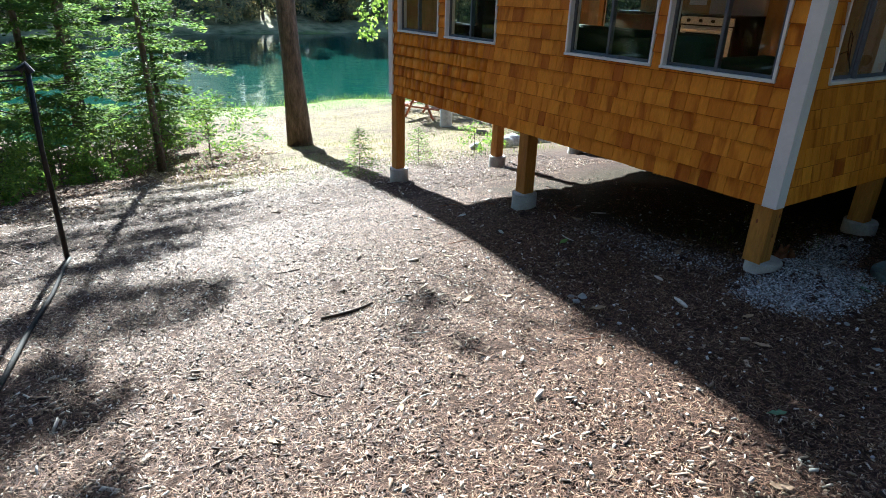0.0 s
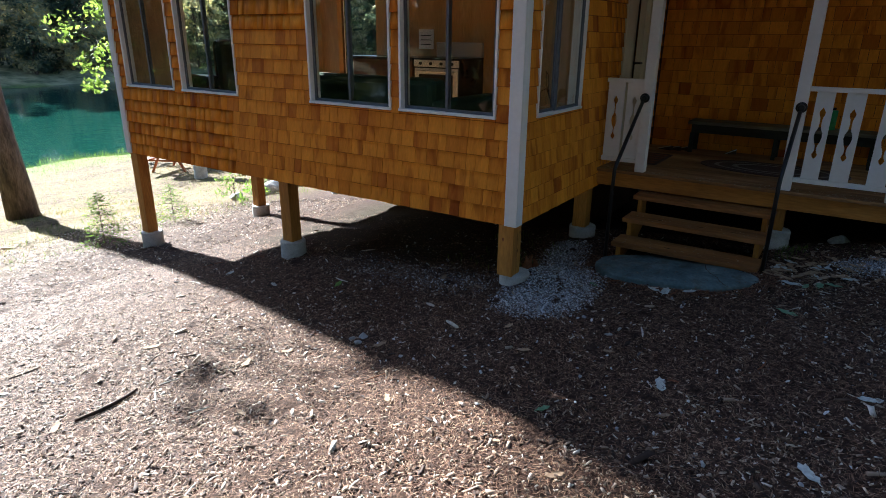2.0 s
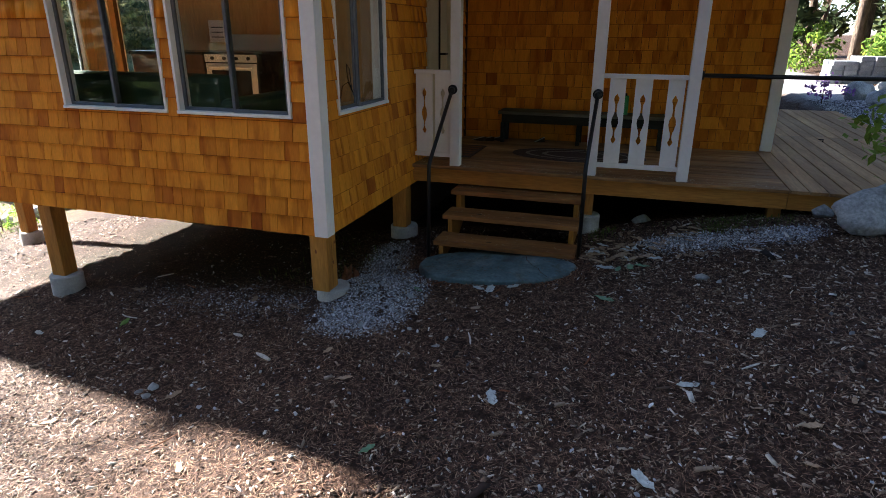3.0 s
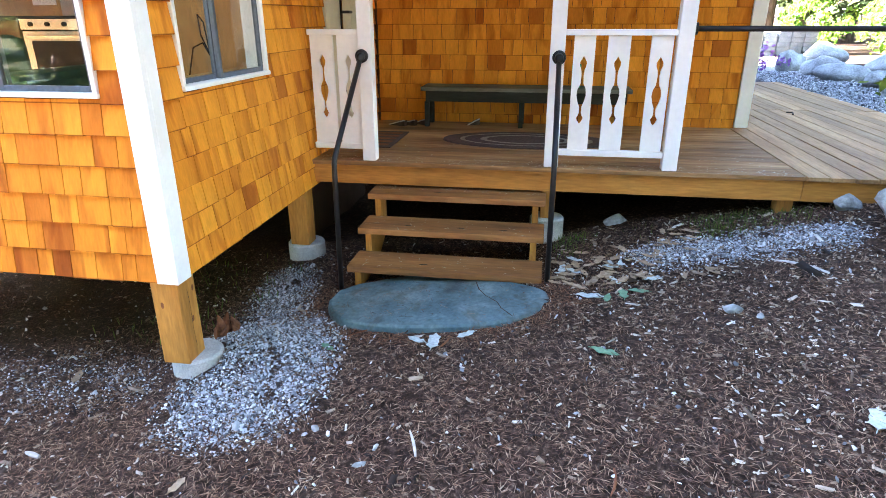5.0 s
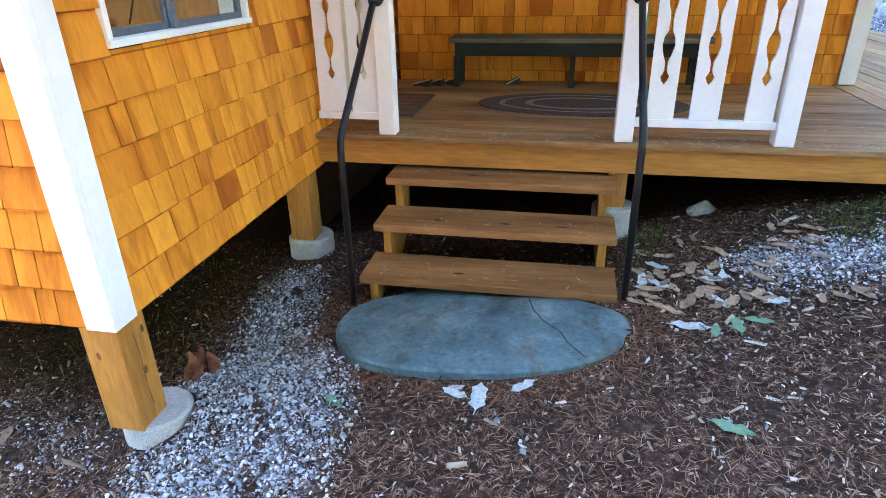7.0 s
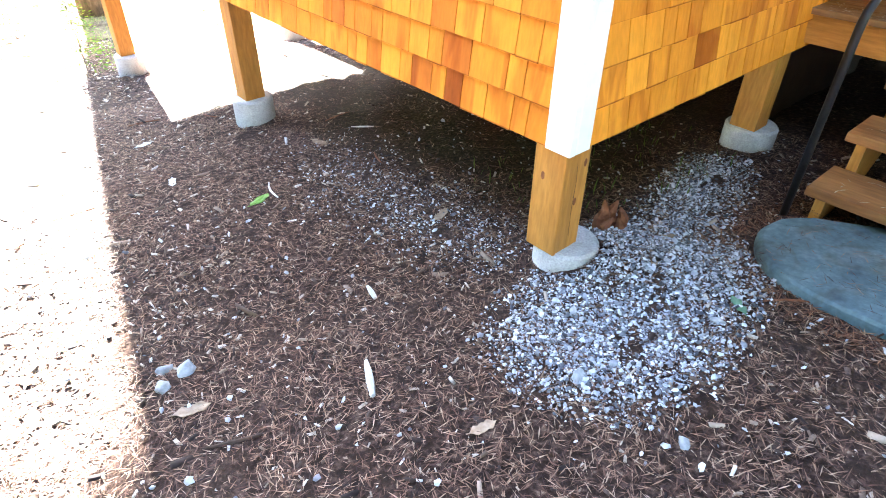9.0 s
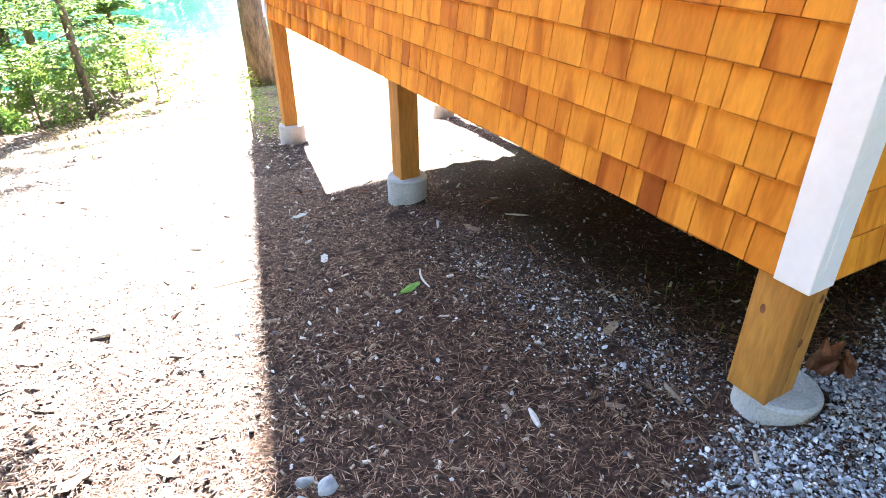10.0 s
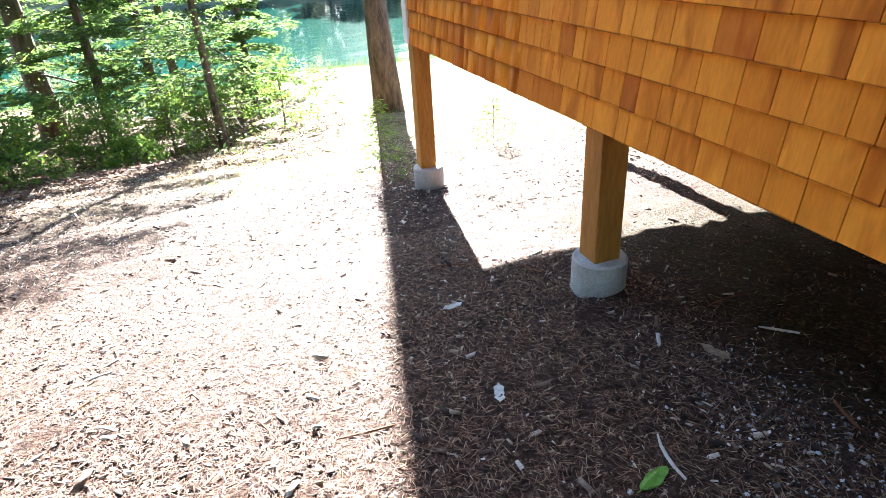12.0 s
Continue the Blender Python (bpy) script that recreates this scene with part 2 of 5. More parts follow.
M_REDNEEDLE = material("rusty_needle", [(0.3, (0.85, 0.85, 0.85)), (0.7, (1.0, 1.0, 1.0))], 30, 0.75, 0, rand="island", rand_stops=[(0, (0.10, 0.035, 0.016)), (0.6, (0.24, 0.095, 0.045)), (1, (0.42, 0.22, 0.11))])
M_PEBBLE = material("gravel_stone", [(0.3, (0.85, 0.85, 0.85)), (0.7, (1.0, 1.0, 1.0))], 60, 0.75, 0.2, rand="island", rand_stops=[(0, (0.07, 0.07, 0.08)), (0.3, (0.26, 0.265, 0.285)), (0.65, (0.56, 0.57, 0.595)), (1, (0.89, 0.89, 0.91))])
M_DRYLEAF = material("dry_leaf", [(0.3, (0.30, 0.19, 0.11)), (0.7, (0.50, 0.37, 0.25))], 25, 0.8, 0.2, rand="object")
M_PALELEAF = material("pale_leaf_underside", [(0.3, (0.42, 0.46, 0.45)), (0.7, (0.62, 0.65, 0.62))], 25, 0.7, 0.2)
M_GREENLEAF = material("fallen_green_leaf", [(0.3, (0.10, 0.22, 0.12)), (0.7, (0.22, 0.36, 0.22))], 20, 0.6, 0.1)
M_FRESHLEAF = material("fresh_green_leaf", [(0.3, (0.10, 0.26, 0.03)), (0.7, (0.2, 0.40, 0.06))], 20, 0.5, 0.1)
M_BIRCH = material("bleached_wood", [(0.3, (0.50, 0.46, 0.40)), (0.7, (0.72, 0.69, 0.64))], 20, 0.8, 0.3, fine=50)
M_BIRCHBITS = material("pale_litter", [(0.3, (0.45, 0.38, 0.28)), (0.7, (0.65, 0.58, 0.47))], 20, 0.8, 0, rand="island")
M_DARKWOOD = material("rotten_wood", [(0.3, (0.03, 0.02, 0.014)), (0.7, (0.10, 0.06, 0.04))], 20, 0.9, 0.5)
M_REDBARK = material("red_bark", [(0.3, (0.13, 0.045, 0.022)), (0.7, (0.27, 0.11, 0.05))], 20, 0.9, 0.6)
M_RED = material("red_brown_stain", [(0.3, (0.30, 0.09, 0.035)), (0.7, (0.44, 0.16, 0.07))], 8, 0.6, 0.2)
M_SHOULDER = material("roof_shingle", [(0.3, (0.05, 0.05, 0.05)), (0.7, (0.10, 0.10, 0.10))], 8, 0.9, 0.4)
M_ENAMEL = material("white_enamel", [(0.3, (0.50, 0.50, 0.49)), (0.7, (0.58, 0.58, 0.57))], 3, 0.25, 0)
M_BLACK = material("black_enamel", [(0.3, (0.01, 0.01, 0.01)), (0.7, (0.025, 0.025, 0.025))], 3, 0.25, 0)
M_TEAL = material("green_cloth", [(0.3, (0.014, 0.04, 0.026)), (0.7, (0.03, 0.07, 0.042))], 6, 0.9, 0.2)
M_GREENCAN = material("green_tin", [(0.3, (0.02, 0.25, 0.08)), (0.7, (0.03, 0.33, 0.11))], 6, 0.4, 0)
M_RUG_DARK = material("rug_dark", [(0.3, (0.05, 0.036, 0.038)), (0.7, (0.115, 0.082, 0.078))], 40, 0.95, 0.6, fine=200)
M_RUG_PALE = material("rug_pale", [(0.3, (0.20, 0.18, 0.16)), (0.7, (0.36, 0.33, 0.29))], 40, 0.95, 0.6, fine=200)
M_PURPLE = material("purple_petal", [(0.3, (0.25, 0.09, 0.40)), (0.7, (0.42, 0.2, 0.58))], 9, 0.6, 0)
M_PAVER = material("grey_paver", [(0.3, (0.17, 0.19, 0.21)), (0.7, (0.30, 0.31, 0.33))], 5, 0.85, 0.3)


def water_material():
    m = bpy.data.materials.new("lake_water")
    m.use_nodes = True
    nt = m.node_tree
    b = nt.nodes["Principled BSDF"]
    b.inputs["Base Color"].default_value = (0.008, 0.050, 0.038, 1)
    b.inputs["Roughness"].default_value = 0.05
    b.inputs["Specular IOR Level"].default_value = 0.14
    n = nt.nodes.new("ShaderNodeTexNoise")
    n.inputs["Scale"].default_value, n.inputs["Detail"].default_value = 0.9, 4
    bu = nt.nodes.new("ShaderNodeBump")
    bu.inputs["Strength"].default_value, bu.inputs["Distance"].default_value = 0.2, 0.12
    tc = nt.nodes.new("ShaderNodeNewGeometry")
    nt.links.new(tc.outputs["Position"], n.inputs["Vector"])
    nt.links.new(n.outputs["Fac"], bu.inputs["Height"])
    nt.links.new(bu.outputs[0], b.inputs["Normal"])
    return m


def ground_material():
    """Dark needle mulch round the house, drier tan ground downhill, a green strip at the shore."""
    m = bpy.data.materials.new("forest_floor")
    m.use_nodes = True
    nt = m.node_tree
    L = nt.links.new
    b = nt.nodes["Principled BSDF"]
    b.inputs["Roughness"].default_value, b.inputs["Specular IOR Level"].default_value = 0.95, 0.1
    geo = nt.nodes.new("ShaderNodeNewGeometry")

    def noise_of(scale, detail=6):
        n = nt.nodes.new("ShaderNodeTexNoise")
        n.inputs["Scale"].default_value, n.inputs["Detail"].default_value, n.inputs["Roughness"].default_value = scale, detail, 0.65
        L(geo.outputs["Position"], n.inputs["Vector"])
        return n.outputs["Fac"]

    def blend(fac, a, c):
        x = nt.nodes.new("ShaderNodeMix")
        x.data_type = "RGBA"
        L(fac, x.inputs[0])
        L(a, x.inputs[6])
        L(c, x.inputs[7])
        return x.outputs[2]

    def step(value, a, c):
        r = nt.nodes.new("ShaderNodeMapRange")
        r.inputs["From Min"].default_value, r.inputs["From Max"].default_value = a, c
        L(value, r.inputs["Value"])
        return r.outputs[0]

    def wobble(value, amount, scale):
        w = nt.nodes.new("ShaderNodeMath")
        w.operation = "MULTIPLY_ADD"
        L(noise_of(scale), w.inputs[0])
        w.inputs[1].default_value = amount
        L(value, w.inputs[2])
        return w.outputs[0]

    mulch = ramp_node(nt, [(0.36, (0.008, 0.005, 0.004)), (0.50, (0.026, 0.014, 0.010)), (0.62, (0.10, 0.06, 0.042)), (0.75, (0.36, 0.27, 0.19))])
    L(noise_of(38), mulch.inputs[0])
    patch = ramp_node(nt, [(0.35, (0.05, 0.027, 0.019)), (0.7, (0.16, 0.10, 0.068))])
    L(noise_of(1.7), patch.inputs[0])
    base = nt.nodes.new("ShaderNodeMix")
    base.data_type = "RGBA"
    base.inputs[0].default_value = 0.20
    L(mulch.outputs[0], base.inputs[6])
    L(patch.outputs[0], base.inputs[7])
    dry = ramp_node(nt, [(0.34, (0.045, 0.028, 0.016)), (0.5, (0.15, 0.105, 0.058)), (0.7, (0.31, 0.24, 0.145))])
    L(noise_of(9), dry.inputs[0])
    dirt = ramp_node(nt, [(0.40, (0.045, 0.030, 0.018)), (0.62, (0.17, 0.15, 0.06))])
    L(noise_of(1.1), dirt.inputs[0])
    patchy = nt.nodes.new("ShaderNodeMix")
    patchy.data_type = "RGBA"
    patchy.inputs[0].default_value = 0.45
    L(dry.outputs[0], patchy.inputs[6])
    L(dirt.outputs[0], patchy.inputs[7])
    lawn = ramp_node(nt, [(0.3, (0.07, 0.11, 0.025)), (0.7, (0.19, 0.24, 0.06))])
    L(noise_of(2.5), lawn.inputs[0])
    grit = ramp_node(nt, [(0.3, (0.16, 0.16, 0.165)), (0.7, (0.46, 0.46, 0.47))])
    L(noise_of(45), grit.inputs[0])
    sep = nt.nodes.new("ShaderNodeSeparateXYZ")
    L(geo.outputs["Position"], sep.inputs[0])
    c = blend(step(wobble(sep.outputs["Y"], 3.0, 0.7), 7.2, 11.0), base.outputs[2], patchy.outputs[2])
    c = blend(step(wobble(sep.outputs["Y"], 3.0, 0.5), 21.8, 23.6), c, lawn.outputs[0])
    straw = ramp_node(nt, [(0.35, (0.08, 0.10, 0.045)), (0.6, (0.34, 0.31, 0.17))])
    L(noise_of(0.5), straw.inputs[0])
    # leaf litter at the wood edge
    litter = ramp_node(nt, [(0.35, (0.035, 0.018, 0.012)), (0.55, (0.12, 0.065, 0.038)), (0.75, (0.30, 0.20, 0.12))])
    L(noise_of(16), litter.inputs[0])
    diag = nt.nodes.new("ShaderNodeVectorMath")
    diag.operation = "DOT_PRODUCT"
    L(geo.outputs["Position"], diag.inputs[0])
    diag.inputs[1].default_value = (-0.62, 0.78, 0)
    near_woods = step(wobble(diag.outputs["Value"], 3.0, 0.8), 9.2, 11.2)
    west = step(wobble(sep.outputs["X"], 2.0, 0.8), 1.4, 0.2)
    both = nt.nodes.new("ShaderNodeMath")
    both.operation = "MULTIPLY"
    L(near_woods, both.inputs[0])
    L(west, both.inputs[1])
    c = blend(both.outputs[0], c, litter.outputs[0])
    # pale dry grass on the far bank
    c = blend(step(wobble(sep.outputs["Y"], 3.0, 0.3), 64.0, 66.0), c, straw.outputs[0])
    # bare crumbly soil between the posts, its colour darkened for shade under the house
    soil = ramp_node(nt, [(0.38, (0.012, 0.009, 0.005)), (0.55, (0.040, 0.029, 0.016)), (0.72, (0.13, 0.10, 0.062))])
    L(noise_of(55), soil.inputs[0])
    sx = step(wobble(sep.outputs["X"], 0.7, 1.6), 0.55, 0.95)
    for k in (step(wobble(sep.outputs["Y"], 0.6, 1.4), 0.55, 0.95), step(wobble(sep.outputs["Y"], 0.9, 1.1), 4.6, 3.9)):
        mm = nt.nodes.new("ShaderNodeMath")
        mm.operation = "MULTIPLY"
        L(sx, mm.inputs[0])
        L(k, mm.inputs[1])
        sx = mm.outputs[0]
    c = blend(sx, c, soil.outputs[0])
    # gravel path past the deck
    px = step(wobble(sep.outputs["X"], 0.5, 1.5), 3.0, 3.4)
    py = step(wobble(sep.outputs["Y"], 0.6, 1.2), -4.6, -5.0)
    pe = step(wobble(sep.outputs["Y"], 0.8, 1.2), -6.6, -6.0)
    for k in (py, pe):
        mm = nt.nodes.new("ShaderNodeMath")
        mm.operation = "MULTIPLY"
        L(px, mm.inputs[0])
        L(k, mm.inputs[1])
        px = mm.outputs[0]
    c = blend(px, c, grit.outputs[0])
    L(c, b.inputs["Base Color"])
    bu = nt.nodes.new("ShaderNodeBump")
    bu.inputs["Strength"].default_value, bu.inputs["Distance"].default_value = 0.9, 0.02
    L(noise_of(60, 3), bu.inputs["Height"])
    L(bu.outputs[0], b.inputs["Normal"])
    return m


M_GROUND = ground_material()
M_WATER = water_material()


# ---- mesh helpers ----
def mesh_of(name, bm):
    me = bpy.data.meshes.new(name)
    bm.to_mesh(me)
    bm.free()
    return me


def part(name, bm, mat, parent=None, label="", smooth=False):
    me = mesh_of(name, bm) if isinstance(bm, bmesh.types.BMesh) else bm
    if mat:
        me.materials.append(mat)
    if smooth:
        me.polygons.foreach_set("use_smooth", [True] * len(me.polygons))
    ob = new(name, me)
    ob.parent = parent
    return tagged(ob, label)


def box(bm, x0, y0, z0, x1, y1, z1, bevel=0.0):
    v = [bm.verts.new(p) for p in ((x0, y0, z0), (x1, y0, z0), (x1, y1, z0), (x0, y1, z0), (x0, y0, z1), (x1, y0, z1), (x1, y1, z1), (x0, y1, z1))]
    fs = [bm.faces.new([v[i] for i in f]) for f in ((3, 2, 1, 0), (4, 5, 6, 7), (0, 1, 5, 4), (1, 2, 6, 5), (2, 3, 7, 6), (3, 0, 4, 7))]
    if bevel:
        bmesh.ops.bevel(bm, geom=list({e for f in fs for e in f.edges}), offset=bevel, segments=2, affect="EDGES", profile=0.5)
    return bm


def boxes(*items, bevel=0.0):
    bm = bmesh.new()
    for it in items:
        box(bm, *it, bevel=bevel)
    return bm


def tube(bm, pts, radii, sides=10):
    """A round bar through points, with capped ends."""
    rings = []
    pts = [Vector(p) for p in pts]
    for i, p in enumerate(pts):
        d = (pts[min(i + 1, len(pts) - 1)] - pts[max(i - 1, 0)]).normalized()
        a = d.orthogonal().normalized() if i == 0 else (rings[-1][1] - d * rings[-1][1].dot(d)).normalized()
        c = d.cross(a)
        r = radii if isinstance(radii, (int, float)) else radii[i]
        rings.append(([bm.verts.new(p + r * (math.cos(t) * a + math.sin(t) * c)) for t in (2 * math.pi * k / sides for k in range(sides))], a))
    for (r0, _), (r1, _) in zip(rings, rings[1:]):
        for k in range(sides):
            bm.faces.new((r0[k], r0[(k + 1) % sides], r1[(k + 1) % sides], r1[k]))
    bm.faces.new(list(reversed(rings[0][0])))
    bm.faces.new(rings[-1][0])
    return bm


def thing(name, at=(0, 0, 0), label="", category="", group="", kind=""):
    ob = new(name)
    ob.location = at
    ob.empty_display_size = 0.1
    return tagged(ob, label, category, group, kind)


def quads_mesh(name, c, u, v):
    """One mesh of diamonds: centres c, half axes u and v (n x 3 arrays)."""
    n = len(c)
    co = np.stack((c - u, c - v * 0.9, c + u, c + v * 0.9), 1).reshape(-1, 3)
    me = bpy.data.meshes.new(name)
    me.vertices.add(4 * n)
    me.vertices.foreach_set("co", co.astype(np.float32).ravel())
    me.loops.add(4 * n)
    me.loops.foreach_set("vertex_index", np.arange(4 * n, dtype=np.int32))
    me.polygons.add(n)
    me.polygons.foreach_set("loop_start", np.arange(0, 4 * n, 4, dtype=np.int32))
    me.update(calc_edges=True)
    return me


def solids_mesh(name, verts, faces, n):
    """One mesh of n copies of a small solid; verts is n x k x 3, faces index into k."""
    k = verts.shape[1]
    f = np.array(faces, dtype=np.int32)
    idx = (np.arange(n, dtype=np.int32)[:, None, None] * k + f[None]).reshape(-1)
    me = bpy.data.meshes.new(name)
    me.vertices.add(n * k)
    me.vertices.foreach_set("co", verts.astype(np.float32).ravel())
    me.loops.add(len(idx))
    me.loops.foreach_set("vertex_index", idx)
    w = f.shape[1]
    me.polygons.add(len(idx) // w)
    me.polygons.foreach_set("loop_start", np.arange(0, len(idx), w, dtype=np.int32))
    me.update(calc_edges=True)
    return me


CUBE = np.array([(x, y, z) for z in (-1, 1) for x, y in ((-1, -1), (1, -1), (1, 1), (-1, 1))], float)
CUBE_F = [(3, 2, 1, 0), (4, 5, 6, 7), (0, 1, 5, 4), (1, 2, 6, 5), (2, 3, 7, 6), (3, 0, 4, 7)]
rng = np.random.default_rng(7)


# ---- ground, lake, far bank ----
PROFILE_Y = [-60, -30, -8, -4, -2.7, -1.65, -0.4, 0.5, 1.5, 2.8, 4.2, 5.7, 8, 14, 18, 22.5, 27, 60, 66, 76, 100, 160, 400]
PROFILE_Z = [5, 3.5, 1.25, 0.68, 0.46, 0.215, 0.13, -0.02, -0.10, -0.24, -0.45, -0.70, -1.15, -2.30, -2.52, -2.66, -3.4, -3.4, -2.4, -0.4, 5, 14, 22]


def ground_z(x, y):
    x, y = np.asarray(x, float), np.asarray(y, float)
    z = sum(np.interp(y + d, PROFILE_Y, PROFILE_Z) for d in (-0.5, -0.25, 0, 0.25, 0.5)) / 5
    z = np.where(x > 1.9, np.minimum(z, np.where(y > -5.05, 0.66, 0.76 + 0.03 * np.clip(-5.05 - y, 0, 12))), z)
    z = z + 0.012 * np.sin(2.3 * x + 1.1 * y) * np.sin(1.7 * y - 0.6 * x) + 0.006 * np.sin(7.1 * x + 2) * np.sin(6.3 * y)
    z = z + 0.095 * np.exp(-((x - 0.29) ** 2 + (y + 0.08) ** 2) / 0.05)
    shore = (y > 12) & (y < 90)
    return z + np.where(shore, 0.12 * np.sin(0.35 * x) + 0.07 * np.sin(0.83 * x + 1), 0)


def gz(x, y):
    return float(ground_z(x, y))


def build_ground():
    def axis(a, b, fine, far_a, far_b):
        core = np.arange(a, b, fine)
        lo, hi, s = [], [], fine
        p = a
        while p > far_a:
            s *= 1.22
            p -= s
            lo.append(p)
        p, s = b, fine
        while p < far_b:
            p += s
            hi.append(p)
            s *= 1.08 if p < 90 else 1.3
        return np.array(lo[::-1] + list(core) + hi)
    xs, ys = axis(-5.5, 4.0, 0.09, -420, 420), axis(-4.5, 8.0, 0.09, -420, 420)
    X, Y = np.meshgrid(xs, ys)
    Z = ground_z(X, Y)
    near = (X > -6) & (X < 4.5) & (Y > -5) & (Y < 9)
    Z = Z + np.where(near, rng.normal(0, 0.0065, Z.shape), 0)
    nx, ny = len(xs), len(ys)
    i = np.arange(nx * ny).reshape(ny, nx)
    f = np.stack((i[:-1, :-1], i[:-1, 1:], i[1:, 1:], i[1:, :-1]), -1).reshape(-1, 4)
    me = solids_mesh("ground", np.stack((X, Y, Z), -1).reshape(1, -1, 3), f, 1)
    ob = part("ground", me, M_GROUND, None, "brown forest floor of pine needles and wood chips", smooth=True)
    tagged(ob, kind="structure", category="ground")


build_ground()
lake = bmesh.new()
lv = [lake.verts.new((x, y, -2.74)) for x, y in ((-400, 19), (400, 19), (400, 68), (-400, 68))]
lake.faces.new(lv)
tagged(part("water", lake, M_WATER, None, "dark green still lake water"), kind="structure", category="water")


# ---- house shell ----
def wall(name, axis, plane0, plane1, a0, a1, z0, z1, openings, mat, label):
    """A wall with real openings: axis 'x' lies in x = plane, 'y' in y = plane. openings: (a0, a1, z0, z1)."""
    cuts_a = sorted({a0, a1, *(v for o in openings for v in o[:2])})
    cuts_z = sorted({z0, z1, *(v for o in openings for v in o[2:])})
    bm = bmesh.new()
    for p, q in zip(cuts_a, cuts_a[1:]):
        for r, s in zip(cuts_z, cuts_z[1:]):
            m = ((p + q) / 2, (r + s) / 2)
            if any(o[0] < m[0] < o[1] and o[2] < m[1] < o[3] for o in openings):
                continue
            if axis == "x":
                box(bm, plane0, p, r, plane1, q, s)
            else:
                box(bm, p, plane0, r, q, plane1, s)
    return tagged(part(name, bm, mat, None, label), kind="structure", category="wall")


Z0, Z1, SILL, HEAD = 0.60, 3.10, 1.43, 2.62
WIN_A = [(0.225, 1.165), (1.257, 2.235), (3.285, 4.25), (4.40, 5.37)]
WIN_B = (0.294, 1.19)
open_a = [(a, b, SILL, HEAD) for a, b in WIN_A]
wall_west = wall("wall_west", "x", 0.035, 0.135, 0.035, 5.575, Z0, Z1, open_a, M_SHEATH, "orange cedar-shingled house wall on wooden posts")
wall_south = wall("wall_south", "y", 0.035, 0.135, 0.135, 3.60, Z0, Z1, [(*WIN_B, SILL, HEAD), (2.27, 2.96, 0.80, 2.85)], M_SHEATH, "orange cedar-shingled wall beside the steps")
wall_north = wall("wall_north", "y", 5.475, 5.575, 0.135, 12.0, Z0, Z1, [(0.95, 3.3, 1.0, 2.85), (4.0, 7.4, 1.05, 2.8)], M_SHEATH, "lake-side house wall with wide windows")
wall_porch = wall("wall_porch", "x", 3.62, 3.72, -3.38, 0.035, Z0, Z1, [], M_SHEATH, "cedar-shingled back wall of the porch")
wall("wall_east", "x", 11.9, 12.0, -3.38, 5.475, Z0, Z1, [], M_SHEATH, "plain far wall of the house")
wall("wall_far_south", "y", -3.38, -3.28, 3.72, 11.9, Z0, Z1, [], M_SHEATH, "plain side wall of the house")
wall("wall_lining_west", "x", 0.136, 0.15, 0.15, 5.46, 0.86, 2.95, open_a, M_PINE, "pine-panelled inner wall")
wall("wall_lining_south", "y", 0.136, 0.15, 0.15, 3.45, 0.86, 2.95, [(*WIN_B, SILL, HEAD), (2.27, 2.96, 0.86, 2.85)], M_PINE, "pine-panelled inner wall")
wall("wall_lining_north", "y", 5.46, 5.474, 0.15, 3.45, 0.86, 2.95, [(0.95, 3.3, 1.0, 2.85)], M_PINE, "pine-panelled inner wall")
wall("wall_inner", "x", 3.45, 3.55, 0.15, 5.46, 0.86, 2.95, [(4.3, 5.1, 0.86, 2.85)], M_PINE, "pine-panelled room divider with a doorway")
wall("wall_closet", "x", 1.45, 1.50, 0.152, 0.95, 0.86, 2.95, [], M_PINE, "knotty pine closet side inside the window")
tagged(part("floor", boxes((0.14, 0.14, 0.61, 11.89, 5.47, 0.85), (3.73, -3.27, 0.61, 11.89, 0.139, 0.85)), M_TREAD, None, "dark stained board floor"), kind="structure", category="floor")
tagged(part("ceiling", boxes((0.14, 0.14, 2.96, 11.89, 5.47, 3.08), (3.73, -3.27, 2.96, 11.89, 0.139, 3.08)), M_PINE, None, "pine board ceiling"), kind="structure", category="ceiling")
tagged(part("porch_ceiling", boxes((1.55, -3.6, 2.96, 3.61, 0.03, 3.0)), M_PINE, None, "pine board porch ceiling"), kind="structure", category="ceiling")
# added closing wall, coloured dark to deepen the shade under the deck
tagged(part("foundation", boxes((3.63, -3.37, -0.4, 3.71, 0.1, 0.598)), M_SHEATH, None, "added dark wall closing the space under the porch"), kind="structure", category="wall")

# added panels that block light from reaching under the house and porch
tagged(part("underfloor_blocker", boxes((1.92, 0.20, -0.5, 3.60, 0.27, 0.598), (3.90, 0.28, -1.0, 3.97, 5.40, 0.598)), M_SHEATH, None, "added dark panels blocking light under the house"), kind="structure", category="wall")


def gable(name, x0, x1, y0, y1, eave, rise, t=0.14):
    """A closed gable roof with a flat soffit."""
    bm = bmesh.new()
    prof = [(x0, eave), (x1, eave), (x1, eave + t), ((x0 + x1) / 2, eave + rise + t), (x0, eave + t)]
    a = [bm.verts.new((x, y0, z)) for x, z in prof]
    b = [bm.verts.new((x, y1, z)) for x, z in prof]
    for i in range(5):
        j = (i + 1) % 5
        bm.faces.new((a[i], a[j], b[j], b[i]))
    bm.faces.new(list(reversed(a)))
    bm.faces.new(b)
    bmesh.ops.recalc_face_normals(bm, faces=bm.faces)
    return tagged(part(name, bm, M_SHOULDER, None, "dark shingled gable roof"), kind="structure", category="roof")


gable("roof_wing", -0.38, 4.2, -0.35, 5.9, 3.11, 1.5)
gable("roof_main", 1.35, 12.4, -3.7, 5.895, 3.115, 1.9)

